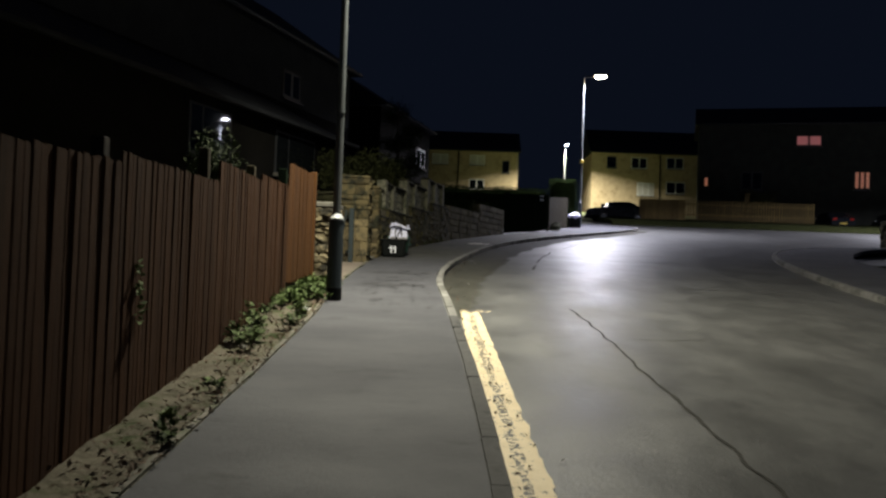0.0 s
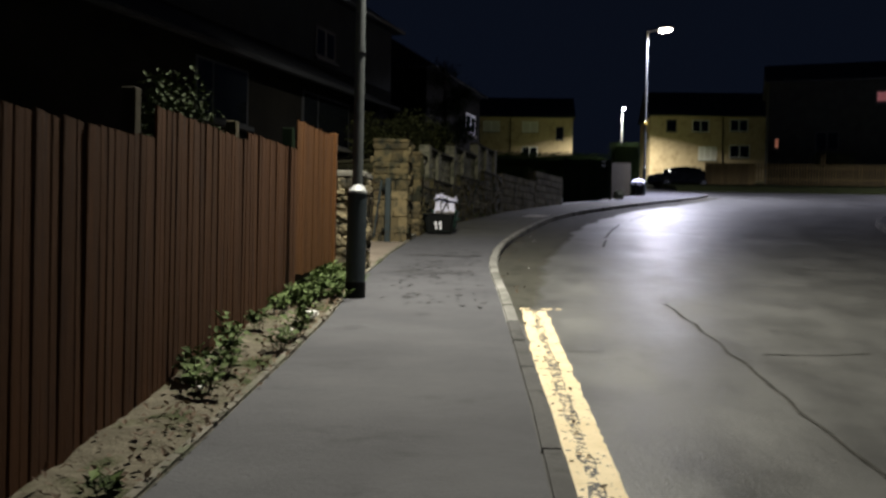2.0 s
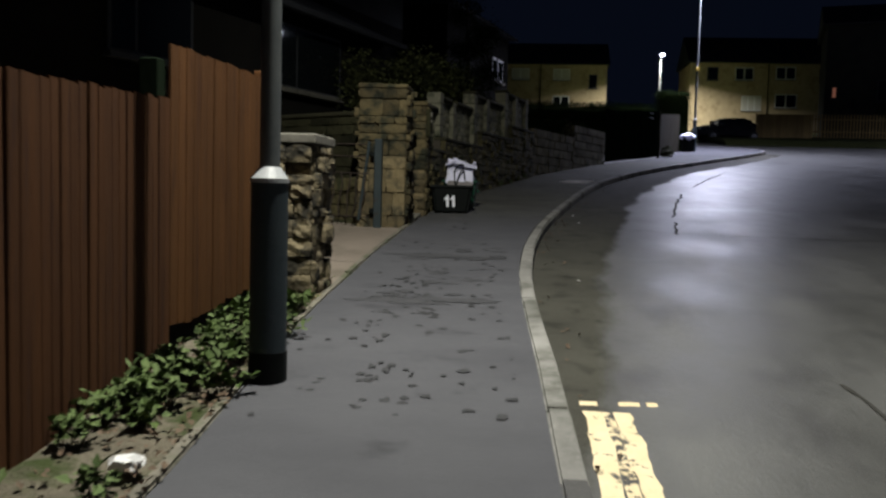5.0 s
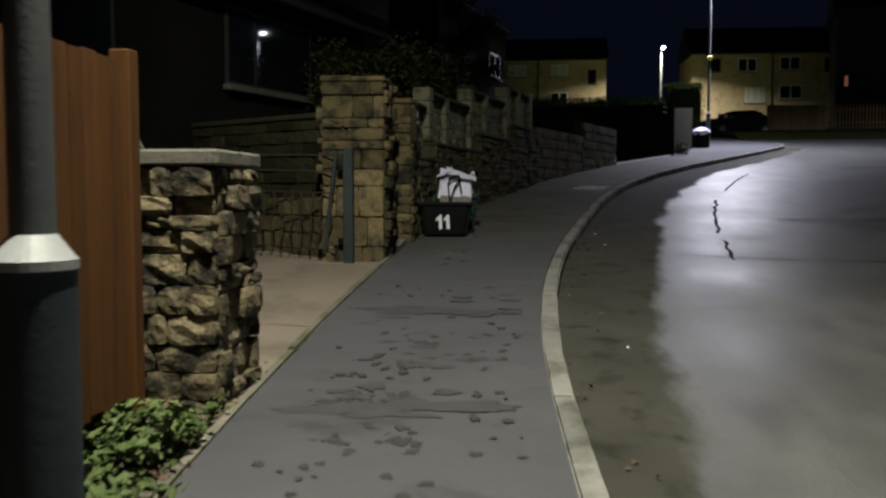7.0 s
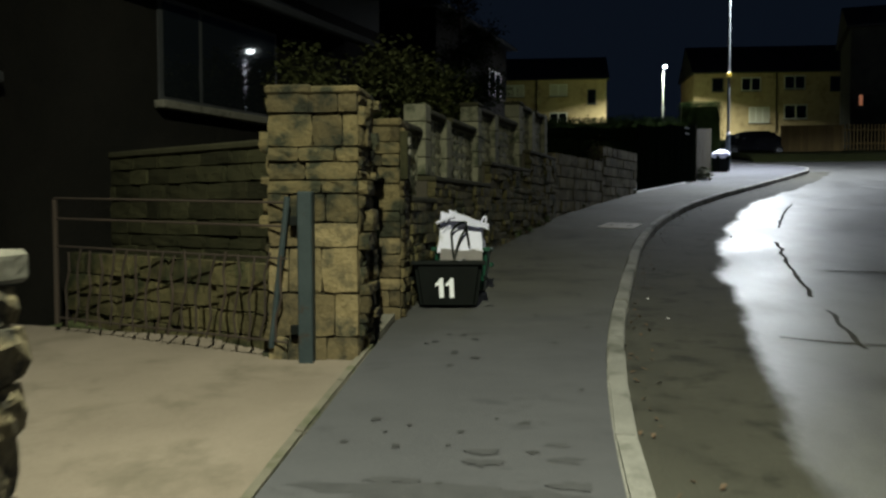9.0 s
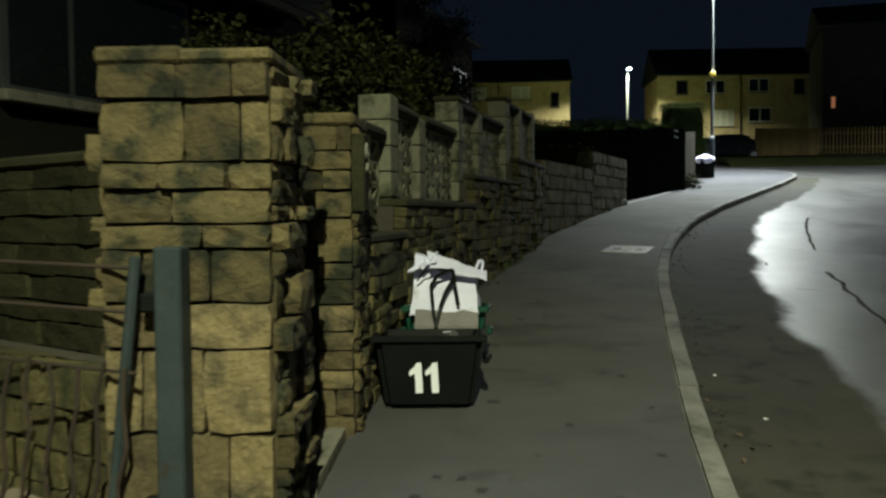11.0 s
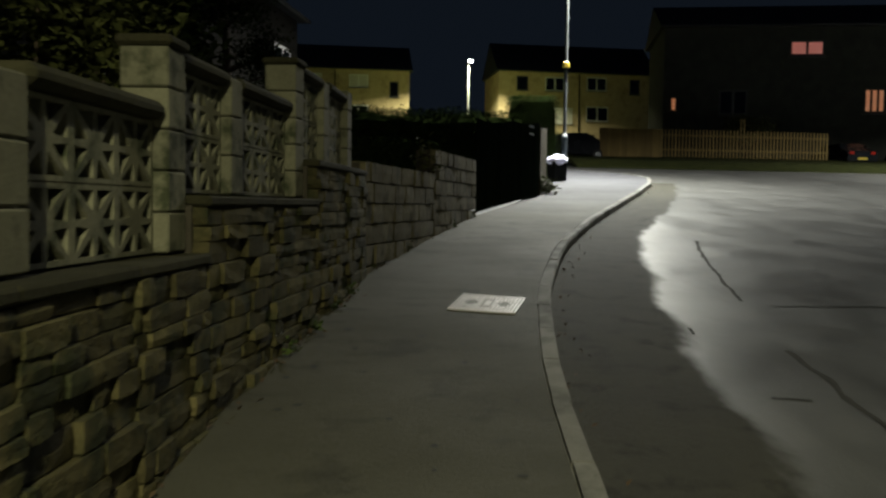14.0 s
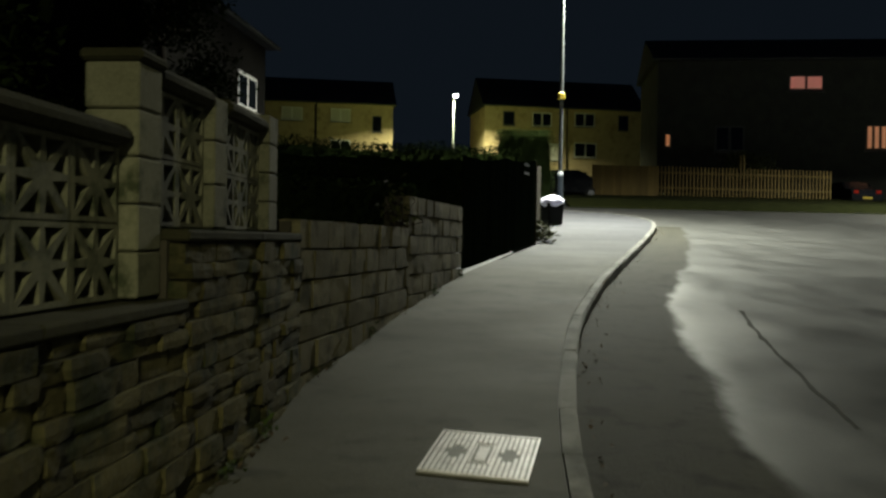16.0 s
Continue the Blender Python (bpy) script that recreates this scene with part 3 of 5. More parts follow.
bar = thing("end_bar", 0.9, 13.05, G(13.05) - 0.1, "broken worn bar of pale yellow paint across the line's end", "road marking", kind="structure")
for a, b in ((0.50, 0.60), (0.72, 0.84), (0.88, 1.0), (1.02, 1.10), (1.12, 1.19)):
    part("dash", sheet([[(a, 13.0 + (a - 0.5) * 0.1, G(13.0) - 0.102), (b, 13.0 + (b - 0.5) * 0.1, G(13.0) - 0.102)], [(a, 13.07 + (a - 0.5) * 0.1, G(13.07) - 0.102), (b, 13.07 + (b - 0.5) * 0.1, G(13.07) - 0.102)]]), M_YELLOW, bar)

# verge, edging and drive
vg = []
for y in np.arange(-20, 15.3, 0.15):
    xr = at_y(LEFT, y)
    vg.append([(xr - 0.06 - f * 1.3, y, G(y) - 0.01 + f * 0.02 + 0.045 * noise.noise((f * 9, y * 2.4, 0.0)) + 0.02 * noise.noise((f * 30, y * 9, 2.0))) for f in np.linspace(0, 1, 9)])
tagged(part("verge", sheet(vg), M_SOIL), "strip of stony earth and moss below the fence", "verge", kind="structure")
edge_mesh = kerb_mesh.copy()
edge_mesh.materials.clear()
edge_mesh.materials.append(M_EDGE)
root = thing("edging", -1.3, 5, G(5), "mossy concrete edging strip beside the footway", "edging", kind="structure")
rng = random.Random(8)
ep = resample([p for p in LEFT if p[1] < 20.95], 0.92)
for (x0, y0), (x1, y1) in zip(ep[:-1], ep[1:]):
    if y1 > 20.7:
        break
    l, mx, my = math.hypot(x1 - x0, y1 - y0), (x0 + x1) / 2, (y0 + y1) / 2
    m = frame_at(mx, my, G(my) - 0.085 + rng.uniform(-0.008, 0.006), x1 - x0, y1 - y0, 0.0905) @ Matrix.Translation((0, 0.035, 0)) @ Matrix.Diagonal((l - 0.012, 0.06, 0.2, 1))
    piece("edging_stone", edge_mesh, m, root)
drive = thing("driveway", -3, 17.3, G(17.3), "pinkish concrete driveway with a cracked joint", "driveway", kind="structure")
for y0, y1 in ((15.3, 16.735), (16.76, 19.75)):
    rows = []
    for y in np.linspace(y0, y1, 8):
        xr = at_y(LEFT, y) - 0.07
        ragged = 1.0 if 16.7 < y < 16.8 else 0.0
        rows.append([(xr - f * 5.5, y + ragged * (0.05 * noise.noise((f * 12, 0.3, 0)) + 0.02 * noise.noise((f * 50, 0.7, 0))) + f * 1.2 * (y - 15.3) / 4.4, G(y) - 0.005 + 0.10 * f) for f in np.linspace(0, 1, 60)])
    part("slab", sheet(rows, 0.1), M_DRIVE, drive)

# ---- street lamps ----


def street_lamp(x, y, side, height, head_dx, head_dy, lens, label, shroud=True, clamp=False, shield=False):
    z = G(y)
    root = thing("street_lamp", x, y, z, label, "street lamp", "street lamps")
    if shroud:
        part("base_band", tubed((x, y, z - 0.05), (x, y, z + 0.17), 0.109, n=28), M_BLACK, root, "black base band", True)
        part("shroud", tubed((x, y, z + 0.168), (x, y, z + 1.12), 0.104, n=28), M_SHROUD, root, "dark grey steel shroud", True)
        bm = bmesh.new()
        tube(bm, (x, y, z + 1.115), (x, y, z + 1.14), 0.109, n=28)
        tube(bm, (x, y, z + 1.138), (x, y, z + 1.205), 0.107, 0.058, n=28)
        part("cap", bm, M_CAP, root, "bright conical cap")
    else:
        part("shroud", tubed((x, y, z - 0.05), (x, y, z + 1.3), 0.085, n=16), M_SHROUD, root, smooth=True)
    part("column", tubed((x, y, z + 1.2 if shroud else z + 1.28), (x, y, z + height - 0.05), 0.057, 0.042, n=16), M_STEEL, root, smooth=True)
    if shroud:
        part("collar", tubed((x, y, z + 2.62), (x, y, z + 2.67), 0.061, n=16), M_STEEL, root)
    hx, hy = x + head_dx, y + head_dy
    part("arm", tubed((x, y, z + height - 0.08), (hx - 0.3 * head_dx, hy - 0.3 * head_dy, z + height + 0.0), 0.03, n=8), M_STEEL, root)
    m = frame_at(hx, hy, z + height + 0.02, head_dx, head_dy)
    bm = boxed(-0.36, 0.36, -0.19, 0.19, -0.004, 0.10, m, 0.03)
    part("lantern", bm, M_STEEL, root)
    # Bowl made deep and bright, partly to give the lamp's bloom.
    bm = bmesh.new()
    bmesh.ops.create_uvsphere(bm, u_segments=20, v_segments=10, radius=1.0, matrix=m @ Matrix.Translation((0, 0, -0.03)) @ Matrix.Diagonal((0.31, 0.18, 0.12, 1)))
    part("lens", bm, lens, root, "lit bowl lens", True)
    # Plate out of view, added only to cut light towards the houses.
    if shield:
        part("shield", boxed(-0.165, -0.155, -0.32, 0.32, -0.47, -0.005, m), M_STEEL, root, "unseen plate added to keep lamp light off the houses")
    if clamp:
        part("clamp", boxed(x - 0.09, x + 0.09, y - 0.08, y + 0.08, z + 3.38, z + 3.56, bevel=0.02), M_PLATE, root, "yellow strapped sign")
        part("clamp", boxed(x - 0.07, x + 0.07, y - 0.07, y + 0.07, z + 1.28, z + 1.40, bevel=0.02), M_CAP, root)


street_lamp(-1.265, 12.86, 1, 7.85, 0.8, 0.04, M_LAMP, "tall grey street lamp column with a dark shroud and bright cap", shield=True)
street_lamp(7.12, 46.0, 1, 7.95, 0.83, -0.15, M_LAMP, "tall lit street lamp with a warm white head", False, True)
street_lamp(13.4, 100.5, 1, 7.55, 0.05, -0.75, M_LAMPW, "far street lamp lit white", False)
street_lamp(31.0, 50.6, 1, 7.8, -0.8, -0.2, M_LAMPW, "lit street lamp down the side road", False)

# ---- timber fence ----
FEN = [(-1.60, -6), (-1.70, 4.0), (-1.79, 6.3), (-1.87, 8.9), (-1.94, 11.1), (-2.03, 13.3)]
board_mesh = bpy.data.meshes.new("board")
bb = boxed(-0.5, 0.5, -0.5, 0.5, 0, 1)
bmesh.ops.bevel(bb, geom=[e for e in bb.edges if abs(e.verts[0].co.z - e.verts[1].co.z) > 0.5], offset=0.10, segments=2, affect="EDGES")
for v in bb.verts:
    if v.co.z > 0.5 and v.co.x > 0:
        v.co.z -= 0.003
bb.to_mesh(board_mesh)
bb.free()
board_mesh.materials.append(M_FENCE)
board_new = board_mesh.copy()
board_new.materials.clear()
board_new.materials.append(M_FENCE2)


def fence_bay(a, b, top_a, top_b, mesh, seed, label, lift=-0.03, step=0.088):
    root = thing("timber_fence", (a[0] + b[0]) / 2, (a[1] + b[1]) / 2, G((a[1] + b[1]) / 2), label, "fence", "fence bays")
    rng = random.Random(seed)
    a2, b2 = Vector(a), Vector(b)
    d = b2 - a2
    n = max(1, round(d.length / step))
    for i in range(n):
        p = a2 + d * ((i + 0.5) / n)
        low = G(p.y) + lift + rng.uniform(-0.02, 0.02)
        top = top_a + (top_b - top_a) * (i + 0.5) / n + rng.uniform(-0.008, 0.008)
        m = frame_at(p.x, p.y, low, d.x, d.y) @ pose(0, rng.uniform(-0.005, 0.005), 0, rng.uniform(-0.3, 0.3), rng.uniform(-0.1, 0.1), rng.uniform(-1.5, 1.5)) @ Matrix.Diagonal((d.length / n - 0.0015, 0.02, top - low, 1))
        piece("board", mesh, m, root)
    for f in (0.15, 0.5, 0.85):
        bm = bmesh.new()
        za, zb = G(a[1]) + lift + f * (top_a - G(a[1]) - lift), G(b[1]) + lift + f * (top_b - G(b[1]) - lift)
        m = frame_at((a[0] + b[0]) / 2, (a[1] + b[1]) / 2, (za + zb) / 2, d.x, d.y, (zb - za) / d.length)
        part("rail", box(bm, -d.length / 2, d.length / 2, 0.018, 0.06, -0.04, 0.04, m), M_POST, root)
    return root


def fence_post(x, y, top, w=0.1, material=None):
    root = thing("fence_post", x, y, G(y), "square timber fence post showing above the boards", "fence post", "fence posts")
    bm = boxed(x - w / 2, x + w / 2, y - w / 2, y + w / 2, G(y) - 0.1, top, bevel=0.006)
    part("post", bm, material or M_POST, root)


fy = [-5.9, -3.45, -1.0, 1.42, 3.85, 6.29, 8.9, 11.12, 13.28]
ft = [(1.26, 1.36), (1.49, 1.59), (1.72, 1.82), (1.95, 2.05), (2.18, 2.295), (2.36, 2.435), (2.645, 2.675), (2.755, 2.825)]
for i, (y0, y1) in enumerate(zip(fy[:-1], fy[1:])):
    a, b = (at_y(FEN, y0 + 0.005), y0 + 0.005), (at_y(FEN, y1 - 0.005), y1 - 0.005)
    fence_bay(a, b, *ft[i], board_mesh, 20 + i, "red-brown stained close-boarded timber fence bay")
    if i < 7:
        fence_post(at_y(FEN, y1) - 0.125, y1 - 0.06, (2.44, 2.74, 2.84)[i - 4] if i >= 4 else ft[i][1] + 0.10, 0.09, M_PALE if i > 4 else None)
# Post coloured near black for the shade in the gap before the panel.
fence_post(-2.11, 13.225, 3.06, 0.115, M_DARKGATE)
fence_bay((-2.035, 13.285), (-1.90, 14.66), 3.165, 3.145, board_new, 77, "newer orange-brown timber fence panel beside the wall", lift=0.16, step=0.10)
fence_post(-1.90, 14.72, 3.19, 0.10, M_FENCE2)

# ---- rubble wall stub by the drive ----
stub = thing("rubble_wall", -1.75, 15.2, G(15.2), "rubble sandstone garden wall end with a flat grey coping", "wall")
part("core", boxed(-4.5, -1.65, 15.02, 15.48, 1.2, 2.62), M_MORTAR, stub)
rng = random.Random(31)
stone_face(stub, RUBBLES, (-3.4, 14.96), (-1.548, 14.96), 1.22, 2.65, (0.055, 0.17), (0.09, 0.34), rng, 0.24, 0.045, gap=0.002, low_of=lambda y: G(y) - 0.1)
stone_face(stub, RUBBLES, (-1.548, 14.98), (-1.548, 15.56), 1.22, 2.65, (0.06, 0.18), (0.12, 0.34), rng, 0.24, 0.05, gap=0.002, low_of=lambda y: G(y) - 0.1)
for x0, x1 in ((-4.6, -3.62), (-3.61, -2.63), (-2.62, -2.02), (-2.01, -1.515)):
    part("coping", boxed(x0, x1, 14.90, 15.60, 2.655, 2.735, bevel=0.012), M_COPE2, stub)

# ---- gate piers ----


def stone_pier(name, x0, x1, y0, y1, zlow, ztop, seed, courses, lengths, label, cap=True, side_proud=0.06):
    root = thing(name, (x0 + x1) / 2, (y0 + y1) / 2, G(y0), label, "gate pier", "gate piers")
    part("core", boxed(x0 + 0.04, x1 - 0.04, y0 + 0.04, y1 - 0.04, zlow, ztop - 0.02), M_MORTAR, root)
    rng = random.Random(seed)
    if len(courses) > 2:
        heights = [ztop - zlow - sum(courses)] + list(courses)[::-1]
    else:
        heights = []
        while sum(heights) < ztop - zlow - 0.25:
            heights.append(rng.uniform(*courses))
        heights.append(ztop - zlow - sum(heights))
    z = zlow
    for h in heights:
        for a, b in (((x0, y0), (x1, y0)), ((x1, y1), (x0, y1))):
            stone_face(root, PIERDARK if z + h > ztop - 0.85 else PIERSTONES, a, b, z, z + h, (h, h), lengths, rng, 0.19, 0.03, gap=0.009)
        z += h
    # Side faces use the darker stone at every height, unlike the front.
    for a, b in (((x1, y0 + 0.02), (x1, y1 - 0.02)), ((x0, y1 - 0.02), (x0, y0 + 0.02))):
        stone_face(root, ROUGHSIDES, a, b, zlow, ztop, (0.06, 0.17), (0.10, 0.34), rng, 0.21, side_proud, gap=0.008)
    if cap:
        c = random.Random(seed + 1)
        w = (x1 - x0) / 2
        for i in range(2):
            part("cap_stone", boxed(x0 - 0.02 + i * w, x0 - 0.005 + (i + 1) * w + 0.02 * i, y0 - 0.02, y1 + 0.02, ztop + 0.002, ztop + 0.065 + c.uniform(-0.01, 0.01), bevel=0.015), M_STONED, root)
    return root


stone_pier("gate_pier", -2.07, -1.44, 19.45, 20.02, 1.70, 3.62, 41, (0.13, 0.23, 0.10, 0.125, 0.09, 0.20, 0.17, 0.315, 0.30), (0.20, 0.50), "tall square pier of coursed yellow sandstone by the drive")
stone_pier("gate_pier", -1.70, -1.33, 20.72, 21.22, 1.85, 3.52, 43, (0.13, 0.10, 0.10, 0.14, 0.23, 0.085, 0.13, 0.14, 0.10, 0.10, 0.10, 0.14), (0.12, 0.34), "narrower sandstone pier carrying the house number 9", side_proud=0.02)
nine = bpy.data.curves.new("number", "FONT")
nine.body, nine.size, nine.extrude, nine.align_x = "9", 0.22, 0.008, "CENTER"
slab = part("house_number", boxed(-1.335, -1.268, 20.725, 20.905, 3.08, 3.48, bevel=0.006), M_DARKOLIVE)
tagged(slab, "dark mossy slab with a grey figure 9 on the pier", "house number")
no = new("figure", nine)
no.data.materials.append(M_COPE2)
no.parent = slab
no.matrix_world = pose(-1.262, 20.795, 3.285, 90, 0, 90)
strip = sheet([[(x, y, G(y) + 0.045) for x in (-1.70, -1.55, at_y(LEFT, y) - 0.012)] for y in np.linspace(20.0, 21.3, 8)], 0.12)
tagged(part("threshold_strip", strip, M_COPE2), "pale concrete strip along the foot of the piers", "threshold", kind="structure")
step_root = thing("path_step", -1.5, 20.4, G(20.4), "low concrete step between the two piers", "step")
part("slab", boxed(-2.3, -1.56, 20.05, 20.70, 1.75, 1.96, bevel=0.015), M_COPE2, step_root)
gate2 = thing("garden_gate", -1.51, 20.37, 1.93, "narrow dark timber garden gate between the piers", "gate")
for i in range(5):
    part("board", boxed(-1.525, -1.50, 20.08 + i * 0.121, 20.19 + i * 0.121, 1.98, 2.94, bevel=0.004), M_DARKGATE, gate2)
part("brace", boxed(-1.545, -1.526, 20.08, 20.67, 2.2, 2.28), M_DARKGATE, gate2)
part("brace", boxed(-1.545, -1.526, 20.08, 20.67, 2.68, 2.76), M_DARKGATE, gate2)

# ---- yard wall and open steel gate ----
YA, YB = Vector((-2.07, 19.60)), Vector((-6.2, 22.45))
yard = thing("yard_wall", -3.8, 20.8, G(20.8), "low rough sandstone wall behind the driveway gate", "wall")
yd = (YB - YA).normalized()
m = frame_at(YA.x, YA.y, 0, yd.x, yd.y)
part("core", boxed(0, 5.0, -0.30, -0.05, 1.6, 2.42, m), M_MORTAR, yard)
stone_face(yard, DARKSTONES, (YB.x, YB.y), (YA.x, YA.y), 1.75, 2.45, (0.13, 0.22), (0.14, 0.34), random.Random(47), 0.16, 0.03, gap=0.008)
upper = thing("terrace_wall", -4.2, 21.6, 2.8, "dark upper retaining wall with a level coping", "wall")
m2 = m @ Matrix.Translation((0, -0.55, 0))
# Upper wall, stones and coping are much darker than the wall below.
part("wall", boxed(0.42, 7.6, -0.35, 0, 1.8, 3.33, m2), M_NEARBLACK, upper)
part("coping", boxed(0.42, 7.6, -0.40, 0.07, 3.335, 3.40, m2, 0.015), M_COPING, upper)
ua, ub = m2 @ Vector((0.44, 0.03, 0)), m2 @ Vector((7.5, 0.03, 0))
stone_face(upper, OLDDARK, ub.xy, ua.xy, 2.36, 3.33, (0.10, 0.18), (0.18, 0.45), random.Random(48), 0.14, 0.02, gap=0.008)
gp = thing("gate_post", -1.83, 19.36, G(19.36), "square blue-grey steel gate post against the pier", "gate post")
part("post", boxed(-1.835, -1.735, 19.31, 19.41, G(19.3) - 0.05, 2.955, bevel=0.008), M_GATE, gp)
part("hinge", boxed(-1.895, -1.836, 19.33, 19.37, 2.72, 2.79, bevel=0.008), M_BLACK, gp)
part("hinge", boxed(-1.895, -1.836, 19.33, 19.37, 1.98, 2.05, bevel=0.008), M_BLACK, gp)
gt = thing("driveway_gate", -2.9, 20.0, G(20), "open steel bar gate swung back against the yard wall", "gate")
mg = frame_at(-1.885, 19.325, 0, -0.93, 0.37)
for s in (0.02, 2.3):
    part("stile", tubed(mg @ Vector((s + (0.15 if s < 1 else 0), 0, G(19.4) + 0.08 + 0.02 * s)), mg @ Vector((s, 0, 2.92)), 0.021, n=8), M_GATE if s < 1 else M_POST, gt)
for z in (1.93, 2.50, 2.72, 2.88):
    part("rail", tubed(mg @ Vector((0.03, 0, z)), mg @ Vector((2.3, 0, z + 0.05)), 0.008, n=8), M_POST, gt)
for i in range(18):
    s = 0.13 + i * 0.122
    bm = bmesh.new()
    pts = [mg @ Vector((s + 0.02 * math.sin(i * 1.7 + 2.2 * k) - 0.02 * k, 0.006 * k, 1.93 + 0.02 * math.sin(i * 2.1) + 0.148 * k)) for k in range(5)]
    for p0, p1 in zip(pts[:-1], pts[1:]):
        tube(bm, p0, p1, 0.009, n=6)
    part("bar", bm, M_POST, gt, "slightly bent thin bar")

# ---- garden wall with pierced concrete screen ----
BAYS = [(21.22, 22.24, 2.95), (22.24, 24.83, 3.17), (24.83, 27.10, 3.455), (27.10, 29.22, 3.755)]
garden = thing("garden_wall", -0.6, 25.4, G(25.4), "dark coursed sandstone garden wall stepped up the slope", "wall")
for k, (y0, y1, ledge) in enumerate(BAYS):
    rng = random.Random(60 + k)
    ys = list(np.linspace(y0, y1, max(2, int((y1 - y0) / 0.8) + 1)))
    for a, b in zip(ys[:-1], ys[1:]):
        pa, pb = (at_y(LEFT, a), a), (at_y(LEFT, b), b)
        l = math.hypot(pb[0] - pa[0], pb[1] - pa[1])
        fm = frame_at(pa[0], pa[1], 0, pb[0] - pa[0], pb[1] - pa[1])
        part("core", boxed(-0.02, l + 0.02, 0.06, 0.42, G(a) - 0.3, ledge - 0.05, fm), M_MORTAR, garden)
        stone_face(garden, DARKSTONES, pa, pb, G(y0) - 0.1, ledge - 0.055, (0.065, 0.125), (0.16, 0.52), rng, 0.18, 0.034, low_of=lambda y: G(y) - 0.12, gap=0.004)
        part("coping", boxed(-0.005, l + 0.005, -0.035, 0.42, ledge - 0.053, ledge, fm, 0.012), M_COPING, garden)

B = 0.30
RIB, INNER = 0.0105, 0.130
block_bm = bmesh.new()


def ring(bm, pts):
    vs = [bm.verts.new((x, 0, z)) for x, z in pts]
    return [bm.edges.new((vs[k], vs[(k + 1) % len(vs)])) for k in range(len(vs))]


outline = ring(block_bm, [(0, 0), (B, 0), (B, B), (0, B)])
gore = [(RIB * (1 + math.sqrt(2)) + 0.022, RIB + 0.009), (INNER, RIB), (INNER, INNER - RIB * math.sqrt(2))]
for k in range(4):
    c, n_ = round(math.cos(k * math.pi / 2)), round(math.sin(k * math.pi / 2))
    for flip in (1, -1):
        outline += ring(block_bm, [(B / 2 + x * c - flip * z * n_, B / 2 + x * n_ + flip * z * c) for x, z in gore])
bmesh.ops.triangle_fill(block_bm, use_beauty=True, use_dissolve=False, edges=outline)
bmesh.ops.solidify(block_bm, geom=block_bm.faces[:], thickness=0.085)
bmesh.ops.translate(block_bm, vec=(0, 0.0425 - max(v.co.y for v in block_bm.verts), 0), verts=block_bm.verts)
bmesh.ops.recalc_face_normals(block_bm, faces=block_bm.faces)
screen_mesh = bpy.data.meshes.new("screen_block")
block_bm.to_mesh(screen_mesh)
block_bm.free()
screen_mesh.materials.append(M_SCREEN)


def wall_frame(y, back=0.2):
    x = at_y(LEFT, y)
    dx = at_y(LEFT, y + 0.3) - at_y(LEFT, y - 0.3)
    return frame_at(x, y, 0, dx, 0.6) @ Matrix.Translation((0, back, 0))


def pilaster(y, low, top, w, label, cap):
    fm = wall_frame(y)
    root = thing("pilaster", fm.translation.x, fm.translation.y, low, label, "pilaster", "screen wall pilasters")
    n = max(2, round((top - low) / 0.2))
    h = (top - low) / n
    for i in range(n):
        part("pilaster_block", boxed(-w / 2, w / 2, -w / 2, w / 2, low + i * h + 0.004, low + (i + 1) * h - 0.003, fm, 0.008), M_SCREEN, root)
    if cap:
        bm = bmesh.new()
        box(bm, -w / 2 - 0.02, w / 2 + 0.02, -w / 2 - 0.02, w / 2 + 0.02, top, top + 0.05, fm, 0.015)
        part("cap", bm, M_COPING, root)


def screen_panel(y0, y1, cols, low, label="pierced concrete screen blocks with a star pattern"):
    fm = wall_frame((y0 + y1) / 2)
    run = (y1 - y0) / fm.col[0].y
    pitch = run / cols
    fm = fm @ Matrix.Translation((-run / 2, 0, 0))
    root = thing("screen_panel", *(fm @ Vector((run / 2, 0, 0))).xy, low, label, "screen wall", "pierced screen panels")
    for i in range(cols):
        for j in range(2):
            piece("screen_block", screen_mesh, fm @ Matrix.Translation((i * pitch + 0.002, 0, low + 0.004 + j * (B + 0.006))) @ Matrix.Diagonal(((pitch - 0.004) / B, 1, 1, 1)), root)
    part("coping", boxed(0.004, run - 0.004, -0.11, 0.11, low + 2 * (B + 0.006) + 0.004, low + 2 * (B + 0.006) + 0.085, fm, 0.028), M_COPING, root)


tall, short = "tall weathered pilaster of stacked concrete blocks", "short weathered pilaster between screen panels"
screen_panel(21.40, 22.27, 2, 2.96)
pilaster(22.385, 3.18, 3.90, 0.23, tall, False)
screen_panel(22.505, 23.20, 2, 3.18)
pilaster(23.30, 3.18, 3.83, 0.2, short, False)
screen_panel(23.405, 24.575, 3, 3.18)
pilaster(24.69, 3.18, 4.14, 0.23, tall, True)
screen_panel(24.81, 25.53, 2, 3.465)
pilaster(25.63, 3.465, 4.14, 0.2, short, False)
screen_panel(25.735, 26.85, 3, 3.465)
pilaster(26.965, 3.465, 4.43, 0.23, tall, True)
screen_panel(27.085, 27.75, 2, 3.765)
pilaster(27.85, 3.765, 4.44, 0.2, short, False)
screen_panel(27.955, 28.78, 3, 3.765)
pilaster(28.89, 3.765, 4.50, 0.22, tall, False)

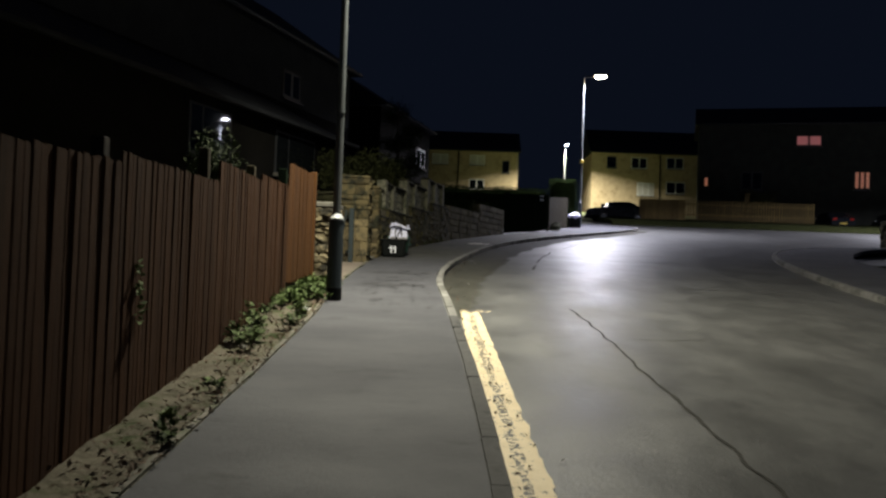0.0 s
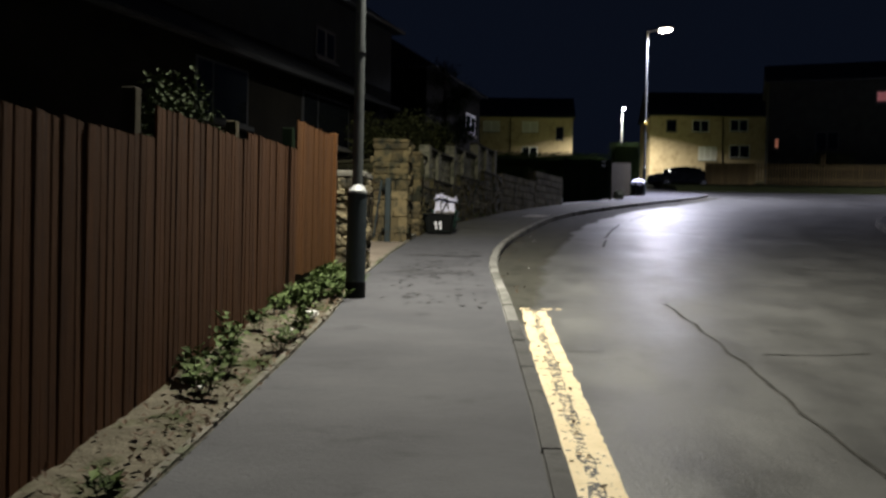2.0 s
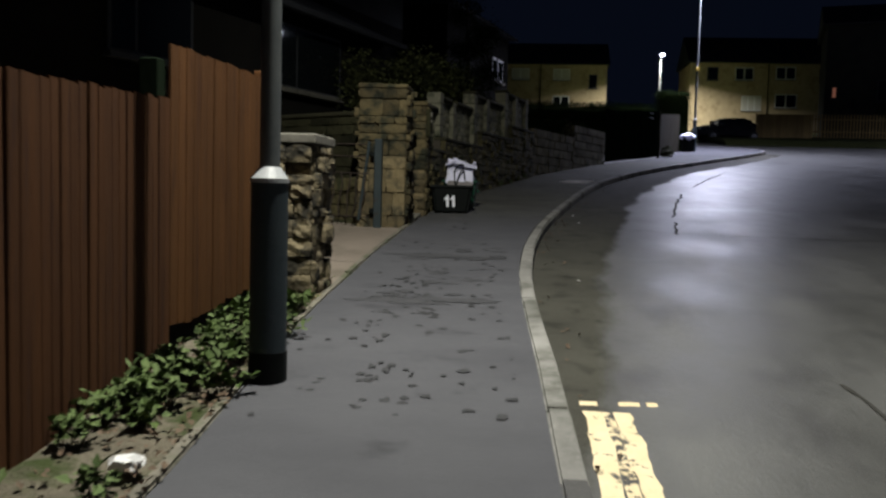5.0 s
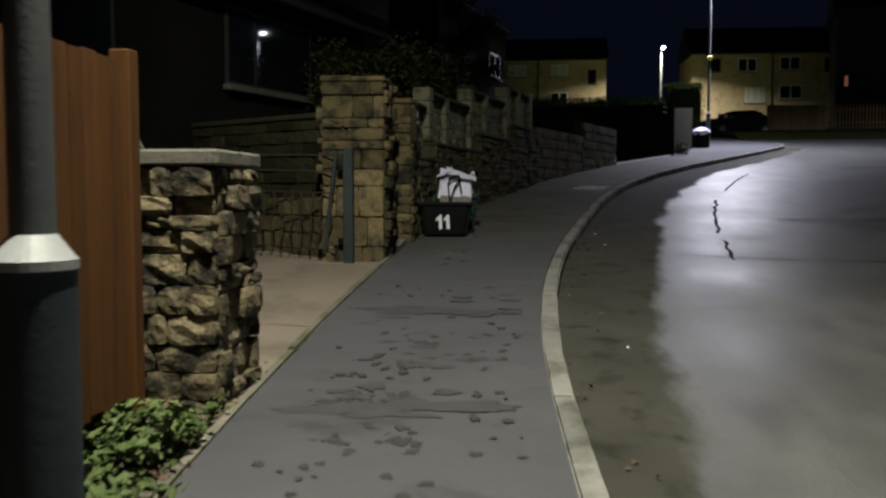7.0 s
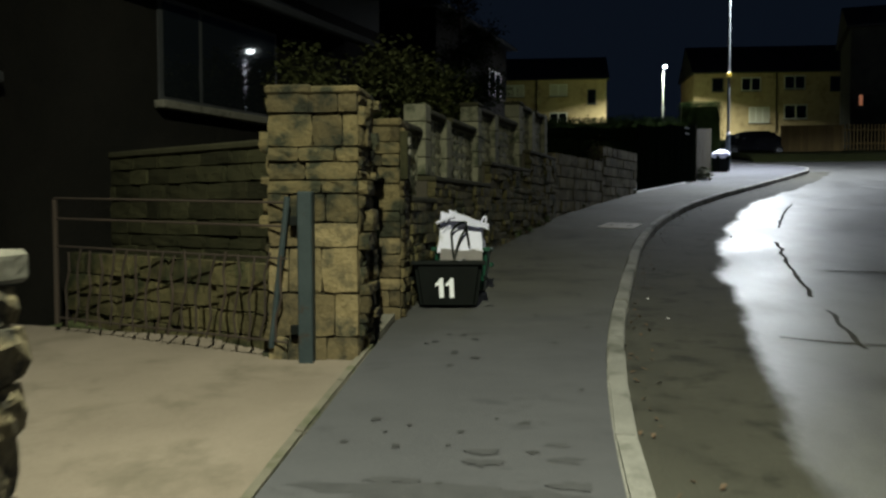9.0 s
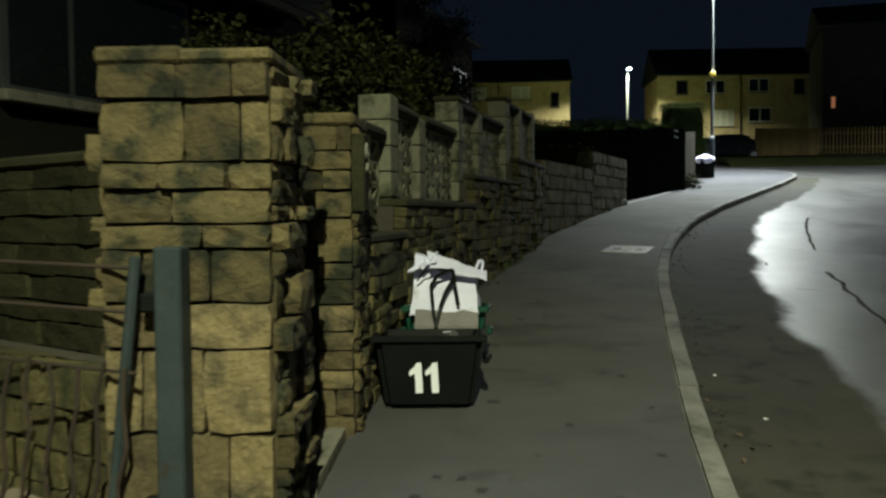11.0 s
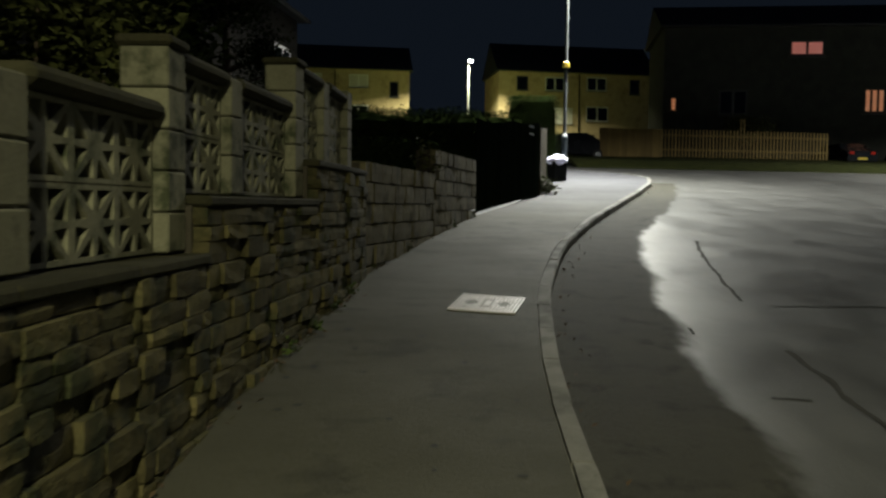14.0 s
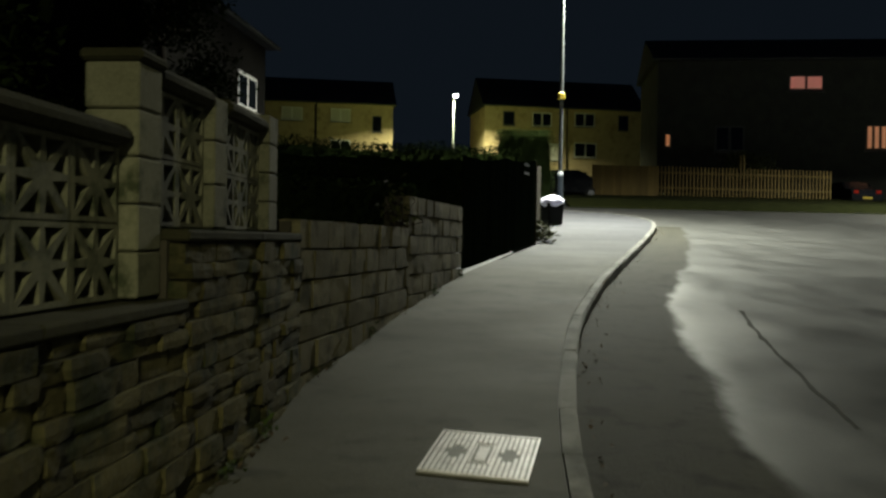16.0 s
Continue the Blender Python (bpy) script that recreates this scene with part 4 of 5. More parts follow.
# ---- block wall up the hill ----
bw = thing("block_wall", 1.3, 32.4, G(32.4), "grey split-faced concrete block wall, stepped up once", "wall")
seg = [(0.25, 29.23), (0.95, 31.2), (1.37, 32.4), (1.9, 33.8), (2.45, 35.2)]
for (a, b), top in zip(zip(seg[:-1], seg[1:]), (3.86, 3.86, 4.20, 4.20)):
    l = math.hypot(b[0] - a[0], b[1] - a[1])
    fm = frame_at(a[0], a[1], 0, b[0] - a[0], b[1] - a[1])
    part("core", boxed(-0.02, l - 0.02, 0.05, 0.25, G(a[1]) - 0.2, top - 0.02, fm), M_MORTAR, bw)
    low = top - 0.215 * 7
    stone_face(bw, GREYBLOCKS, a, b, low, top, (0.215, 0.215), (0.40, 0.46), random.Random(int(a[1] * 10)), 0.2, 0.012, "block", 0.014, lambda y: G(y) - 0.1)
stone_face(bw, GREYBLOCKS, (2.45, 35.2), (2.30, 35.27), 4.2 - 0.215 * 5, 4.2, (0.215, 0.215), (0.4, 0.46), random.Random(5), 0.1, 0.01, "block", 0.014)

# ---- dark gates, panel fence and hedges up the hill ----
gates = thing("boarded_gates", 3.6, 37.5, G(37.5), "closed pair of black boarded driveway gates", "gate")
ga, gb = Vector((2.50, 35.35)), Vector((4.72, 39.7))
gd = gb - ga
nb = 30
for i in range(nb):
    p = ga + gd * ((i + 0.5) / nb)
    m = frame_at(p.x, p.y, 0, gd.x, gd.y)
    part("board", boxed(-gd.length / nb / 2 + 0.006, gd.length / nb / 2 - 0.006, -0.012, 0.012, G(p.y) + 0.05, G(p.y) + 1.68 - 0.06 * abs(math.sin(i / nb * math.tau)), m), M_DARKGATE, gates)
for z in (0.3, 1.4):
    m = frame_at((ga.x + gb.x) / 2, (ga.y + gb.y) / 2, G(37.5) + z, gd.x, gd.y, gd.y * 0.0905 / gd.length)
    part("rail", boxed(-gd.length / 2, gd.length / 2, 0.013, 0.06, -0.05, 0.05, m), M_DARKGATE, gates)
pf = thing("panel_fence", 5.6, 42.6, G(42.6), "weathered upright-board fence along the footway", "fence")
pa, pb = Vector((4.78, 40.0)), Vector((6.35, 45.2))
for i in range(34):
    p = pa + (pb - pa) * ((i + 0.5) / 34)
    part("board", boxed(-0.072, 0.072, -0.012, 0.012, G(p.y) + 0.04, G(p.y) + 1.55, frame_at(p.x, p.y, 0, pb.x - pa.x, pb.y - pa.y)), M_DARKBOARD, pf)
# Dark plate added to carry two white bars in place of pale glints.
sign = thing("gate_glints", 4.33, 38.93, G(38.9) + 1.35, "added dark plate with two white bars for glints on the gate", "sign")
sm = frame_at(4.33, 38.93, 0, gd.x, gd.y) @ Matrix.Translation((0, -0.016, 0))
part("plate", boxed(-0.24, 0.24, -0.008, 0.0, 4.92, 5.20, sm), M_DARKGATE, sign)
for z in (4.97, 5.13):
    part("bar", boxed(-0.20, 0.20, -0.014, -0.009, z, z + 0.035, sm), M_PAINTW, sign, "white bar painted for a glint")
part("post", boxed(4.70, 4.80, 39.82, 39.94, G(39.9) - 0.1, G(39.9) + 1.65, bevel=0.01), M_DARKBOARD, pf)


def hedge(name, a, b, width, low, height, label, leaf, count, seed, dome=0.0, size=0.13):
    """A clipped hedge: a plain dark closed sheet as core and a skin of leaves."""
    rng = random.Random(seed)
    a, b = Vector(a), Vector(b)
    d = b - a
    fm = frame_at(a.x, a.y, 0, d.x, d.y)
    root = thing(name, (a.x + b.x) / 2, (a.y + b.y) / 2, G((a.y + b.y) / 2), label, "hedge")
    rows = []
    n = max(4, int(d.length / 0.5))
    for i in range(n + 1):
        f = i / n
        y = (a + d * f).y
        zl = G(y) + low
        h = height(y) if callable(height) else G(y) + height
        r = []
        for k in range(9):
            u = k / 8
            ang = math.pi * u
            w = -math.cos(ang) * (width / 2 - 0.1)
            zz = zl + (h - 0.1 - zl) * min(1, 1.6 * math.sin(ang) ** 0.6)
            r.append(fm @ Vector((d.length * f, w + 0.08 * noise.noise((f * 20, k, seed)), zz + 0.10 * noise.noise((f * 14, k * 0.7, seed + 5)))))
        rows.append(r)
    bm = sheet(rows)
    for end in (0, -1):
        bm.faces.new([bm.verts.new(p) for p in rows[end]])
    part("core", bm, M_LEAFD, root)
    pts = []
    for _ in range(count):
        f, u = rng.random(), rng.random()
        y = (a + d * f).y
        zl = G(y) + low
        h = height(y) if callable(height) else G(y) + height
        ang = math.pi * u
        edge = 1.0 if dome == 0 else (1 - dome * (2 * f - 1) ** 4)
        w = -math.cos(ang) * width / 2
        zz = zl + (h * edge + zl * (1 - edge) - zl) * min(1, 1.6 * math.sin(ang) ** 0.6) * rng.uniform(0.9, 1.03)
        pts.append(fm @ Vector((d.length * f + rng.uniform(-0.1, 0.1), w + rng.uniform(-0.08, 0.08), zz + 0.1 * noise.noise((f * 14, u * 6, seed + 5)))))
    for _ in range(count // 5):
        f, e = rng.random(), rng.choice((0, 1))
        y = (a + d * e).y
        h = height(y) if callable(height) else G(y) + height
        pts.append(fm @ Vector((d.length * e + rng.uniform(-0.08, 0.08), rng.uniform(-0.5, 0.5) * width, G(y) + low + rng.random() * (h - G(y) - low))))
    raw("leaves", *leaf_cloud(pts, size, rng), leaf, root)
    return root


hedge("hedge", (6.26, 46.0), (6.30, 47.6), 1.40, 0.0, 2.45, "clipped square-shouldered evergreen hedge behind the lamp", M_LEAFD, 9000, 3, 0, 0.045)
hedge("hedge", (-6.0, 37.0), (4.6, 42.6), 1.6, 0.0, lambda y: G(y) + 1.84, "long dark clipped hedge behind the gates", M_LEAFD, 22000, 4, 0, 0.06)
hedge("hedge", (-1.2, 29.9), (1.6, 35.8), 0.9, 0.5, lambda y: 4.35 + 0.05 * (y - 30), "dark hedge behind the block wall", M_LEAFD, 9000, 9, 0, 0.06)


def shrub(name, x, y, z, r, h, leaf, count, seed, label, size=0.10, category="shrub"):
    rng = random.Random(seed)
    root = thing(name, x, y, z, label, category)
    bm = bmesh.new()
    pts = []
    tips = []
    for i in range(9):
        ang, sp = rng.uniform(0, math.tau), rng.uniform(0.2, 0.75) * r
        tip = Vector((x + math.cos(ang) * sp, y + math.sin(ang) * sp, z + h * rng.uniform(0.55, 0.92)))
        tube(bm, (x + math.cos(ang) * 0.06, y + math.sin(ang) * 0.06, z - 0.05), tip, 0.018, 0.006, n=5)
        tips.append(tip)
    part("stalk", bm, M_STEM, root)["kind"] = "stuff"
    for _ in range(count):
        t = rng.choice(tips)
        q = Vector((rng.gauss(0, 1), rng.gauss(0, 1), rng.gauss(0, 1))).normalized() * rng.random() ** 0.5
        p = t + Vector((q.x * r * 0.5, q.y * r * 0.5, q.z * h * 0.28))
        if p.z > z:
            pts.append(p)
    raw("leaves", *leaf_cloud(pts, size, rng), leaf, root)
    return root


shrub("shrub", -2.55, 23.9, 2.9, 0.9, 1.75, M_LEAFY, 3500, 11, "rounded yellow-green shrub behind the screen wall")
shrub("shrub", -1.9, 25.7, 3.1, 0.8, 1.75, M_LEAFY, 2600, 12, "olive shrub behind the screen wall")
shrub("shrub", -1.6, 27.6, 3.3, 0.7, 1.7, M_LEAFD, 2200, 13, "dark shrub behind the screen wall")
shrub("shrub", -2.36, 10.45, 0.95, 0.40, 1.98, M_LEAF, 6000, 14, "feathery green shrub showing over the fence", 0.045)
for k, (y, z) in enumerate(((6.62, 1.60), (6.64, 1.48), (6.63, 1.36), (6.65, 1.28))):
    r_ = random.Random(200 + k)
    root = thing("ivy_sprig", at_y(FEN, y) + 0.02, y, z, "small pale green sprig growing through the fence", "ivy", "ivy sprigs")
    raw("leaves", *leaf_cloud([(at_y(FEN, y) + 0.025 + r_.uniform(0, 0.04), y + r_.gauss(0, 0.02), z + r_.gauss(0, 0.035)) for _ in range(10)], 0.055, r_), M_LEAFP, root)

# ---- verge plants, litter and leaves ----
rng = random.Random(99)
CLUMPS = [(-1.74, 9.25, 0.24, 0.15), (-1.55, 8.95, 0.19, 0.17), (-1.60, 9.45, 0.20, 0.13), (-1.76, 10.12, 0.36, 0.15), (-1.68, 9.85, 0.22, 0.10), (-1.78, 11.0, 0.22, 0.11), (-1.40, 10.2, 0.18, 0.12),
          (-1.36, 10.7, 0.16, 0.10), (-1.45, 11.25, 0.15, 0.10), (-1.82, 11.75, 0.17, 0.12), (-1.36, 6.25, 0.09, 0.08), (-1.34, 5.88, 0.08, 0.07), (-1.42, 7.3, 0.05, 0.06)]
CLUMPS += [(-1.40 - 0.55 * rng.random() ** 0.8, 12.0 + 2.7 * (i + rng.random()) / 34, rng.uniform(0.07, 0.17), rng.uniform(0.11, 0.18)) for i in range(34)]
for x, y, tall_, wide in CLUMPS:
    root = thing("weed_clump", x, y, G(y), "leafy green weeds with pale upper leaves on the verge", "weed", "verge weeds")
    bm = bmesh.new()
    dark, pale = [], []
    for k in range(max(5, int(wide * 70))):
        ang, reach = rng.uniform(0, math.tau), wide * rng.random() ** 0.6
        tip = Vector((x + math.cos(ang) * reach, y + math.sin(ang) * reach, G(y) + 0.04 + tall_ * rng.uniform(0.35, 1.0) * (1 - 0.5 * reach / wide)))
        tube(bm, (x + math.cos(ang) * reach * 0.35, y + math.sin(ang) * reach * 0.35, G(y) - 0.02), tip, 0.004, 0.002, n=4)
        for q in range(7):
            f = rng.uniform(0.35, 1.05)
            c = Vector((x, y, G(y))).lerp(tip, f) + Vector((rng.gauss(0, 0.018), rng.gauss(0, 0.018), rng.uniform(0, 0.02)))
            (pale if f > 0.65 and rng.random() < 0.65 else dark).append(c)
    raw("leaves", *leaf_cloud(dark, 0.075, rng), M_LEAF, root)
    if pale:
        raw("upper_leaves", *leaf_cloud(pale, 0.075, rng), M_LEAFP, root, "paler upper leaves")
    part("stalk", bm, M_STEM, root)["kind"] = "stuff"
pts = []
for _ in range(900):
    y = rng.uniform(4, 14.5)
    pts.append((at_y(LEFT, y) - abs(rng.gauss(0.12, 0.22)), y, G(y) + rng.uniform(0.01, 0.05)))
tagged(raw("dead_leaves", *leaf_cloud(pts, 0.05, rng, 0.1), M_DEADLEAF), "brown dead leaves and twigs along the verge", "dead leaves", kind="stuff")
pts = []
for _ in range(260):
    y = rng.uniform(2, 46)
    k = float(np.interp(y, K5[:, 1][K5[:, 1] < 49.9], K5[:, 0][K5[:, 1] < 49.9]))
    pts.append((k + 0.14 + abs(rng.gauss(0, 0.13)), y, G(y) - 0.10))
for _ in range(330):
    y = 4.5 + 5.5 * rng.random()
    k = float(np.interp(y, K5[:, 1][K5[:, 1] < 49.9], K5[:, 0][K5[:, 1] < 49.9]))
    pts.append((k + rng.uniform(0.01, 0.09), y, G(y) - 0.10 + rng.uniform(0, 0.02)))
for _ in range(140):
    y = rng.uniform(22, 34)
    pts.append((at_y(LEFT, y) + abs(rng.gauss(0.02, 0.06)), y, G(y) + 0.012))
tagged(raw("gutter_leaves", *leaf_cloud(pts, 0.045, rng, 0.1), M_DEADLEAF), "dark leaf scraps lying along the gutter", "dead leaves", kind="stuff")


def litter(x, y, z, s, seed):
    r = random.Random(seed)
    bm = bmesh.new()
    bmesh.ops.create_icosphere(bm, subdivisions=2, radius=s)
    for v in bm.verts:
        v.co = Vector((v.co.x * 1.2, v.co.y, v.co.z * 0.6)) * r.uniform(0.6, 1.2) + Vector((x, y, z + s * 0.5))
    tagged(part("litter", bm, M_LITTER), "crumpled white scrap of litter", "litter", "scraps of litter")


for i, (x, y, s) in enumerate(((-1.47, 11.55, 0.07), (-1.60, 9.0, 0.03), (-1.55, 13.6, 0.04), (-1.5, 10.9, 0.03), (-1.85, 14.3, 0.04))):
    litter(x, y, G(y) + 0.01, s, i)
for i, (x, y) in enumerate(((0.62, 9.1), (0.70, 16.7), (0.95, 21.3), (1.0, 24.0), (0.9, 22.2))):
    litter(x, y, G(y) - 0.11, 0.012, 50 + i)
# dark spots of old gum and damp on the footway
rng = random.Random(17)
spots = []
for i in range(120):
    y = rng.uniform(12.2, 27)
    spots.append((rng.random(), y, rng.uniform(0.012, 0.038), rng.uniform(0.5, 1.3)))
for i in range(80):
    y, f = rng.uniform(12.4, 16.6), rng.uniform(0.12, 1.0)
    for j in range(rng.choice((1, 2, 2, 3))):
        spots.append((f + rng.uniform(-0.03, 0.03), y + rng.uniform(-0.05, 0.05), rng.uniform(0.014, 0.036), rng.uniform(0.7, 1.4)))
streaks = []
for i in range(34):
    streaks.append((rng.uniform(0.15, 0.95), rng.choice((rng.gauss(15.2, 0.12), rng.gauss(16.1, 0.25), rng.gauss(17.4, 0.5))), rng.uniform(0.05, 0.14), rng.uniform(0.3, 0.6)))
for i in range(7):
    streaks.append((rng.uniform(0.3, 0.8), rng.choice((15.15, 16.0, 17.3)) + rng.uniform(-0.15, 0.15), rng.uniform(0.25, 0.45), rng.uniform(0.2, 0.3)))


def blots(name, places, lift, material, label):
    """Flat stains with wandering outlines, at a share of the footway's width and a distance along it."""
    verts, faces = [], []
    for i, (f, y, s, st) in enumerate(places):
        x0, x1 = at_y(LEFT, y), float(np.interp(y, K5[:, 1][K5[:, 1] < 49.9], K5[:, 0][K5[:, 1] < 49.9]))
        x = x0 + 0.15 + (x1 - x0 - 0.25) * min(1, max(0, f))
        k = len(verts)
        for j in range(22):
            ang = j * math.tau / 22
            r = s * (0.85 + 0.6 * noise.noise((1.6 * math.cos(ang) + i, 1.6 * math.sin(ang), 0.37 * i)) + rng.uniform(-0.06, 0.06))
            px, py = min(x1 - 0.14, x + r * math.cos(ang)), y + st * r * math.sin(ang)
            verts.append((px, py, G(py) + lift + 0.000002 * i))
        faces.append(tuple(range(k, k + 22)))
    tagged(raw(name, verts, faces, material), label, "stain", kind="stuff")


blots("damp_streaks", streaks, 0.0042, M_DAMP, "faint damp streaks across the footway")
blots("pavement_spots", spots, 0.0048, M_SPOT, "dark damp spots and old gum on the footway")

# ---- inspection cover in the footway ----
mc = thing("inspection_cover", 1.257, 27.80, G(27.80), "pale cast inspection cover with fine ribs and oval recesses", "inspection cover")
cmx = frame_at(1.257, 27.80, G(27.80) + 0.002, 0.937, -0.35) @ pose(0, 0, 0, 4.85, 1.8, 0)
part("frame", boxed(-0.286, 0.286, -0.345, 0.345, -0.03, 0.004, cmx, 0.003), M_COVERD, mc)
part("plate", boxed(-0.272, 0.272, -0.331, 0.331, -0.02, 0.007, cmx, 0.003), M_COVERD, mc)
for x0, x1, y0, y1 in ((-0.284, -0.270, -0.343, 0.343), (0.270, 0.284, -0.343, 0.343), (-0.268, 0.268, 0.329, 0.343), (-0.268, 0.268, -0.343, -0.329)):
    part("edge", boxed(x0, x1, y0, y1, 0.003, 0.013, cmx), M_COVER, mc, "bright worn edge")
for i in range(18):
    cx = -0.247 + i * 0.02906
    stops = []
    for ox, rx, ry in ((-0.145, 0.046, 0.095), (0.145, 0.046, 0.095), (0.0, 0.066, 0.17)):
        u = (cx - ox) / rx
        if abs(u) < 1:
            stops.append(ry * math.sqrt(1 - u * u) if rx < 0.05 else ry)
    hole = max(stops, default=0.0)
    for y0, y1 in (((-0.322, -0.008 - hole), (hole + 0.008, 0.322)) if hole else ((-0.322, 0.322),)):
        n = 5 if cx > 0.05 else 2
        for k in range(n):
            l = (y1 - y0) / n
            part("rib", boxed(cx - 0.0095, cx + 0.0095, y0 + k * l + 0.003, y0 + (k + 1) * l - 0.003, 0.006, 0.012, cmx), M_COVER, mc)
for x0, x1, y0, y1 in ((-0.058, -0.044, -0.155, 0.155), (0.044, 0.058, -0.155, 0.155), (-0.042, 0.042, 0.142, 0.155), (-0.042, 0.042, -0.155, -0.142)):
    part("badge_frame", boxed(x0, x1, y0, y1, 0.006, 0.012, cmx, 0.002), M_COVER, mc)
part("badge", boxed(-0.03, 0.03, -0.11, 0.11, 0.006, 0.012, cmx, 0.003), M_COVER, mc)

# ---- recycling boxes and bag ----


def recycling_box(x, y, z, turn, material, label, w=0.56, d=0.40, h=0.42):
    m = pose(x, y, z, -3, 0, turn)
    root = thing("recycling_box", x, y, z, label, "recycling box", "recycling boxes")
    bm = bmesh.new()
    bmesh.ops.create_cube(bm, size=1)
    for v in bm.verts:
        k = 1.0 if v.co.z > 0 else 0.82
        v.co = Vector((v.co.x * w * k, v.co.y * d * k, (v.co.z + 0.5) * h))
    top = [f for f in bm.faces if f.normal.z > 0.9]
    bmesh.ops.bevel(bm, geom=[e for e in bm.edges if abs(e.verts[0].co.z - e.verts[1].co.z) > 0.1], offset=0.035, segments=3, affect="EDGES")
    top = max(bm.faces, key=lambda f: f.calc_center_median().z)
    bmesh.ops.inset_region(bm, faces=[top], thickness=0.012)
    r = bmesh.ops.extrude_face_region(bm, geom=[top])
    vs = [g for g in r["geom"] if isinstance(g, bmesh.types.BMVert)]
    for v in vs:
        v.co = Vector((v.co.x * 0.85, v.co.y * 0.85, v.co.z - h * 0.6))
    bmesh.ops.delete(bm, geom=[top], context="FACES")
    bmesh.ops.transform(bm, matrix=m, verts=bm.verts)
    part("tub", bm, material, root)
    bm = bmesh.new()
    for x0, x1, y0, y1 in ((-w / 2 - 0.02, w / 2 + 0.02, -d / 2 - 0.02, -d / 2 + 0.004), (-w / 2 - 0.02, w / 2 + 0.02, d / 2 - 0.004, d / 2 + 0.02), (-w / 2 - 0.02, -w / 2 + 0.004, -d / 2 + 0.005, d / 2 - 0.005), (w / 2 - 0.004, w / 2 + 0.02, -d / 2 + 0.005, d / 2 - 0.005)):
        box(bm, x0, x1, y0, y1, h - 0.035, h + 0.004, m, 0.006)
    part("rim", bm, material, root)
    for s in (-1, 1):
        part("handle", boxed(s * (w / 2 + 0.02) - 0.018, s * (w / 2 + 0.02) + 0.018, -0.08, 0.08, h * 0.55, h * 0.66, m, 0.008), material, root)
    return root, m


rb, rbm = recycling_box(-0.975, 21.29, G(21.29) + 0.012, 2, M_BLACK, "black plastic recycling box numbered 11 on the footway", 0.61, 0.44, 0.385)
for dx in (-0.105, -0.015):
    bm = bmesh.new()
    out = [(0.030, 0), (0.070, 0), (0.070, 0.172), (0.042, 0.172), (0.030, 0.150), (0.0, 0.128), (0.0, 0.098), (0.030, 0.114)]
    lo = [bm.verts.new((x, 0, z)) for x, z in out]
    hi = [bm.verts.new((x, -0.003, z)) for x, z in out]
    bm.faces.new(lo)
    bm.faces.new(hi[::-1])
    for i in range(len(out)):
        j = (i + 1) % len(out)
        bm.faces.new((lo[j], lo[i], hi[i], hi[j]))
    bmesh.ops.recalc_face_normals(bm, faces=bm.faces)
    bmesh.ops.transform(bm, matrix=rbm @ pose(dx, -0.1875, 0.062, 5.6, -3, 0), verts=bm.verts)
    part("digit", bm, M_PAINTW, rb, "white figure 1")
rb2, rbm2 = recycling_box(-0.90, 21.98, G(21.98) + 0.012, -3, M_GREEN, "green plastic recycling box behind the black one", 0.52, 0.40, 0.41)

bag = thing("white_bag", -0.90, 21.92, G(21.9) + 0.42, "white woven reusable recycling bag with black handles", "bag")
bm = bmesh.new()
bmesh.ops.create_cube(bm, size=1)
bmesh.ops.subdivide_edges(bm, edges=bm.edges[:], cuts=7, use_grid_fill=True)
for v in bm.verts:
    x, y, z = v.co
    z01 = z + 0.5
    taper = 1.0 - 0.12 * z01
    v.co = Vector((x * 0.46 * taper, y * 0.30 * (1 - 0.45 * z01), z01 * (0.35 - 0.15 * (x + 0.1) * z01)))
    q = v.co * 9
    v.co += Vector((noise.noise(q), noise.noise(q + Vector((7, 0, 0))), noise.noise(q + Vector((0, 7, 0))))) * 0.016
bmesh.ops.transform(bm, matrix=pose(-0.90, 21.86, G(21.9) + 0.375, 0, 0, -2), verts=bm.verts)
part("sack", bm, M_BAG, bag, smooth=True)
z0 = G(21.7) - 0.045
rows = []
for i in range(13):
    u = i / 12
    rows.append([(-1.0 + 0.38 * u - 0.03 * v * (1 - u), 21.675 + 0.15 * v, z0 + 0.765 - 0.075 * u + v * (0.105 - 0.075 * u) + 0.014 * noise.noise((i * 0.45, v * 3, 4.0))) for v in (0, 0.25, 0.5, 0.75, 1.0)])
part("flap", sheet(rows, 0.016), M_BAG, bag, "folded white lid flap", True)
rows = []
for i in range(12):
    u = i / 11
    rows.append([(-1.15 + 0.19 * u + 0.02 * noise.noise((i * 0.8, v * 4, 1.0)), 21.67 + 0.16 * v + 0.03 * noise.noise((i * 0.9, v * 5, 8.0)), z0 + 0.735 + 0.075 * u + 0.05 * v * u + 0.045 * noise.noise((i * 0.75, v * 6.0, 3.0))) for v in np.linspace(0, 1, 8)])
part("crumple", sheet(rows, 0.012), M_BAG, bag, "crumpled corner of the lid")
rows = [[(-1.105 + 0.425 * u, 21.725 - 0.10 * v, z0 + 0.475 - 0.10 * v + 0.012 * noise.noise((u * 6, v * 3, 6.0))) for u in np.linspace(0, 1, 9)] for v in (0, 0.33, 0.67, 1.0)]
part("rim", sheet(rows, 0.03), M_BAGIN, bag, "grey folded base strip")


def strap(parent, pts, w=0.014):
    bm = bmesh.new()
    for a, b in zip(pts[:-1], pts[1:]):
        tube(bm, a, b, w, n=6)
    part("handle", bm, M_BLACK, parent, "black webbing handle")


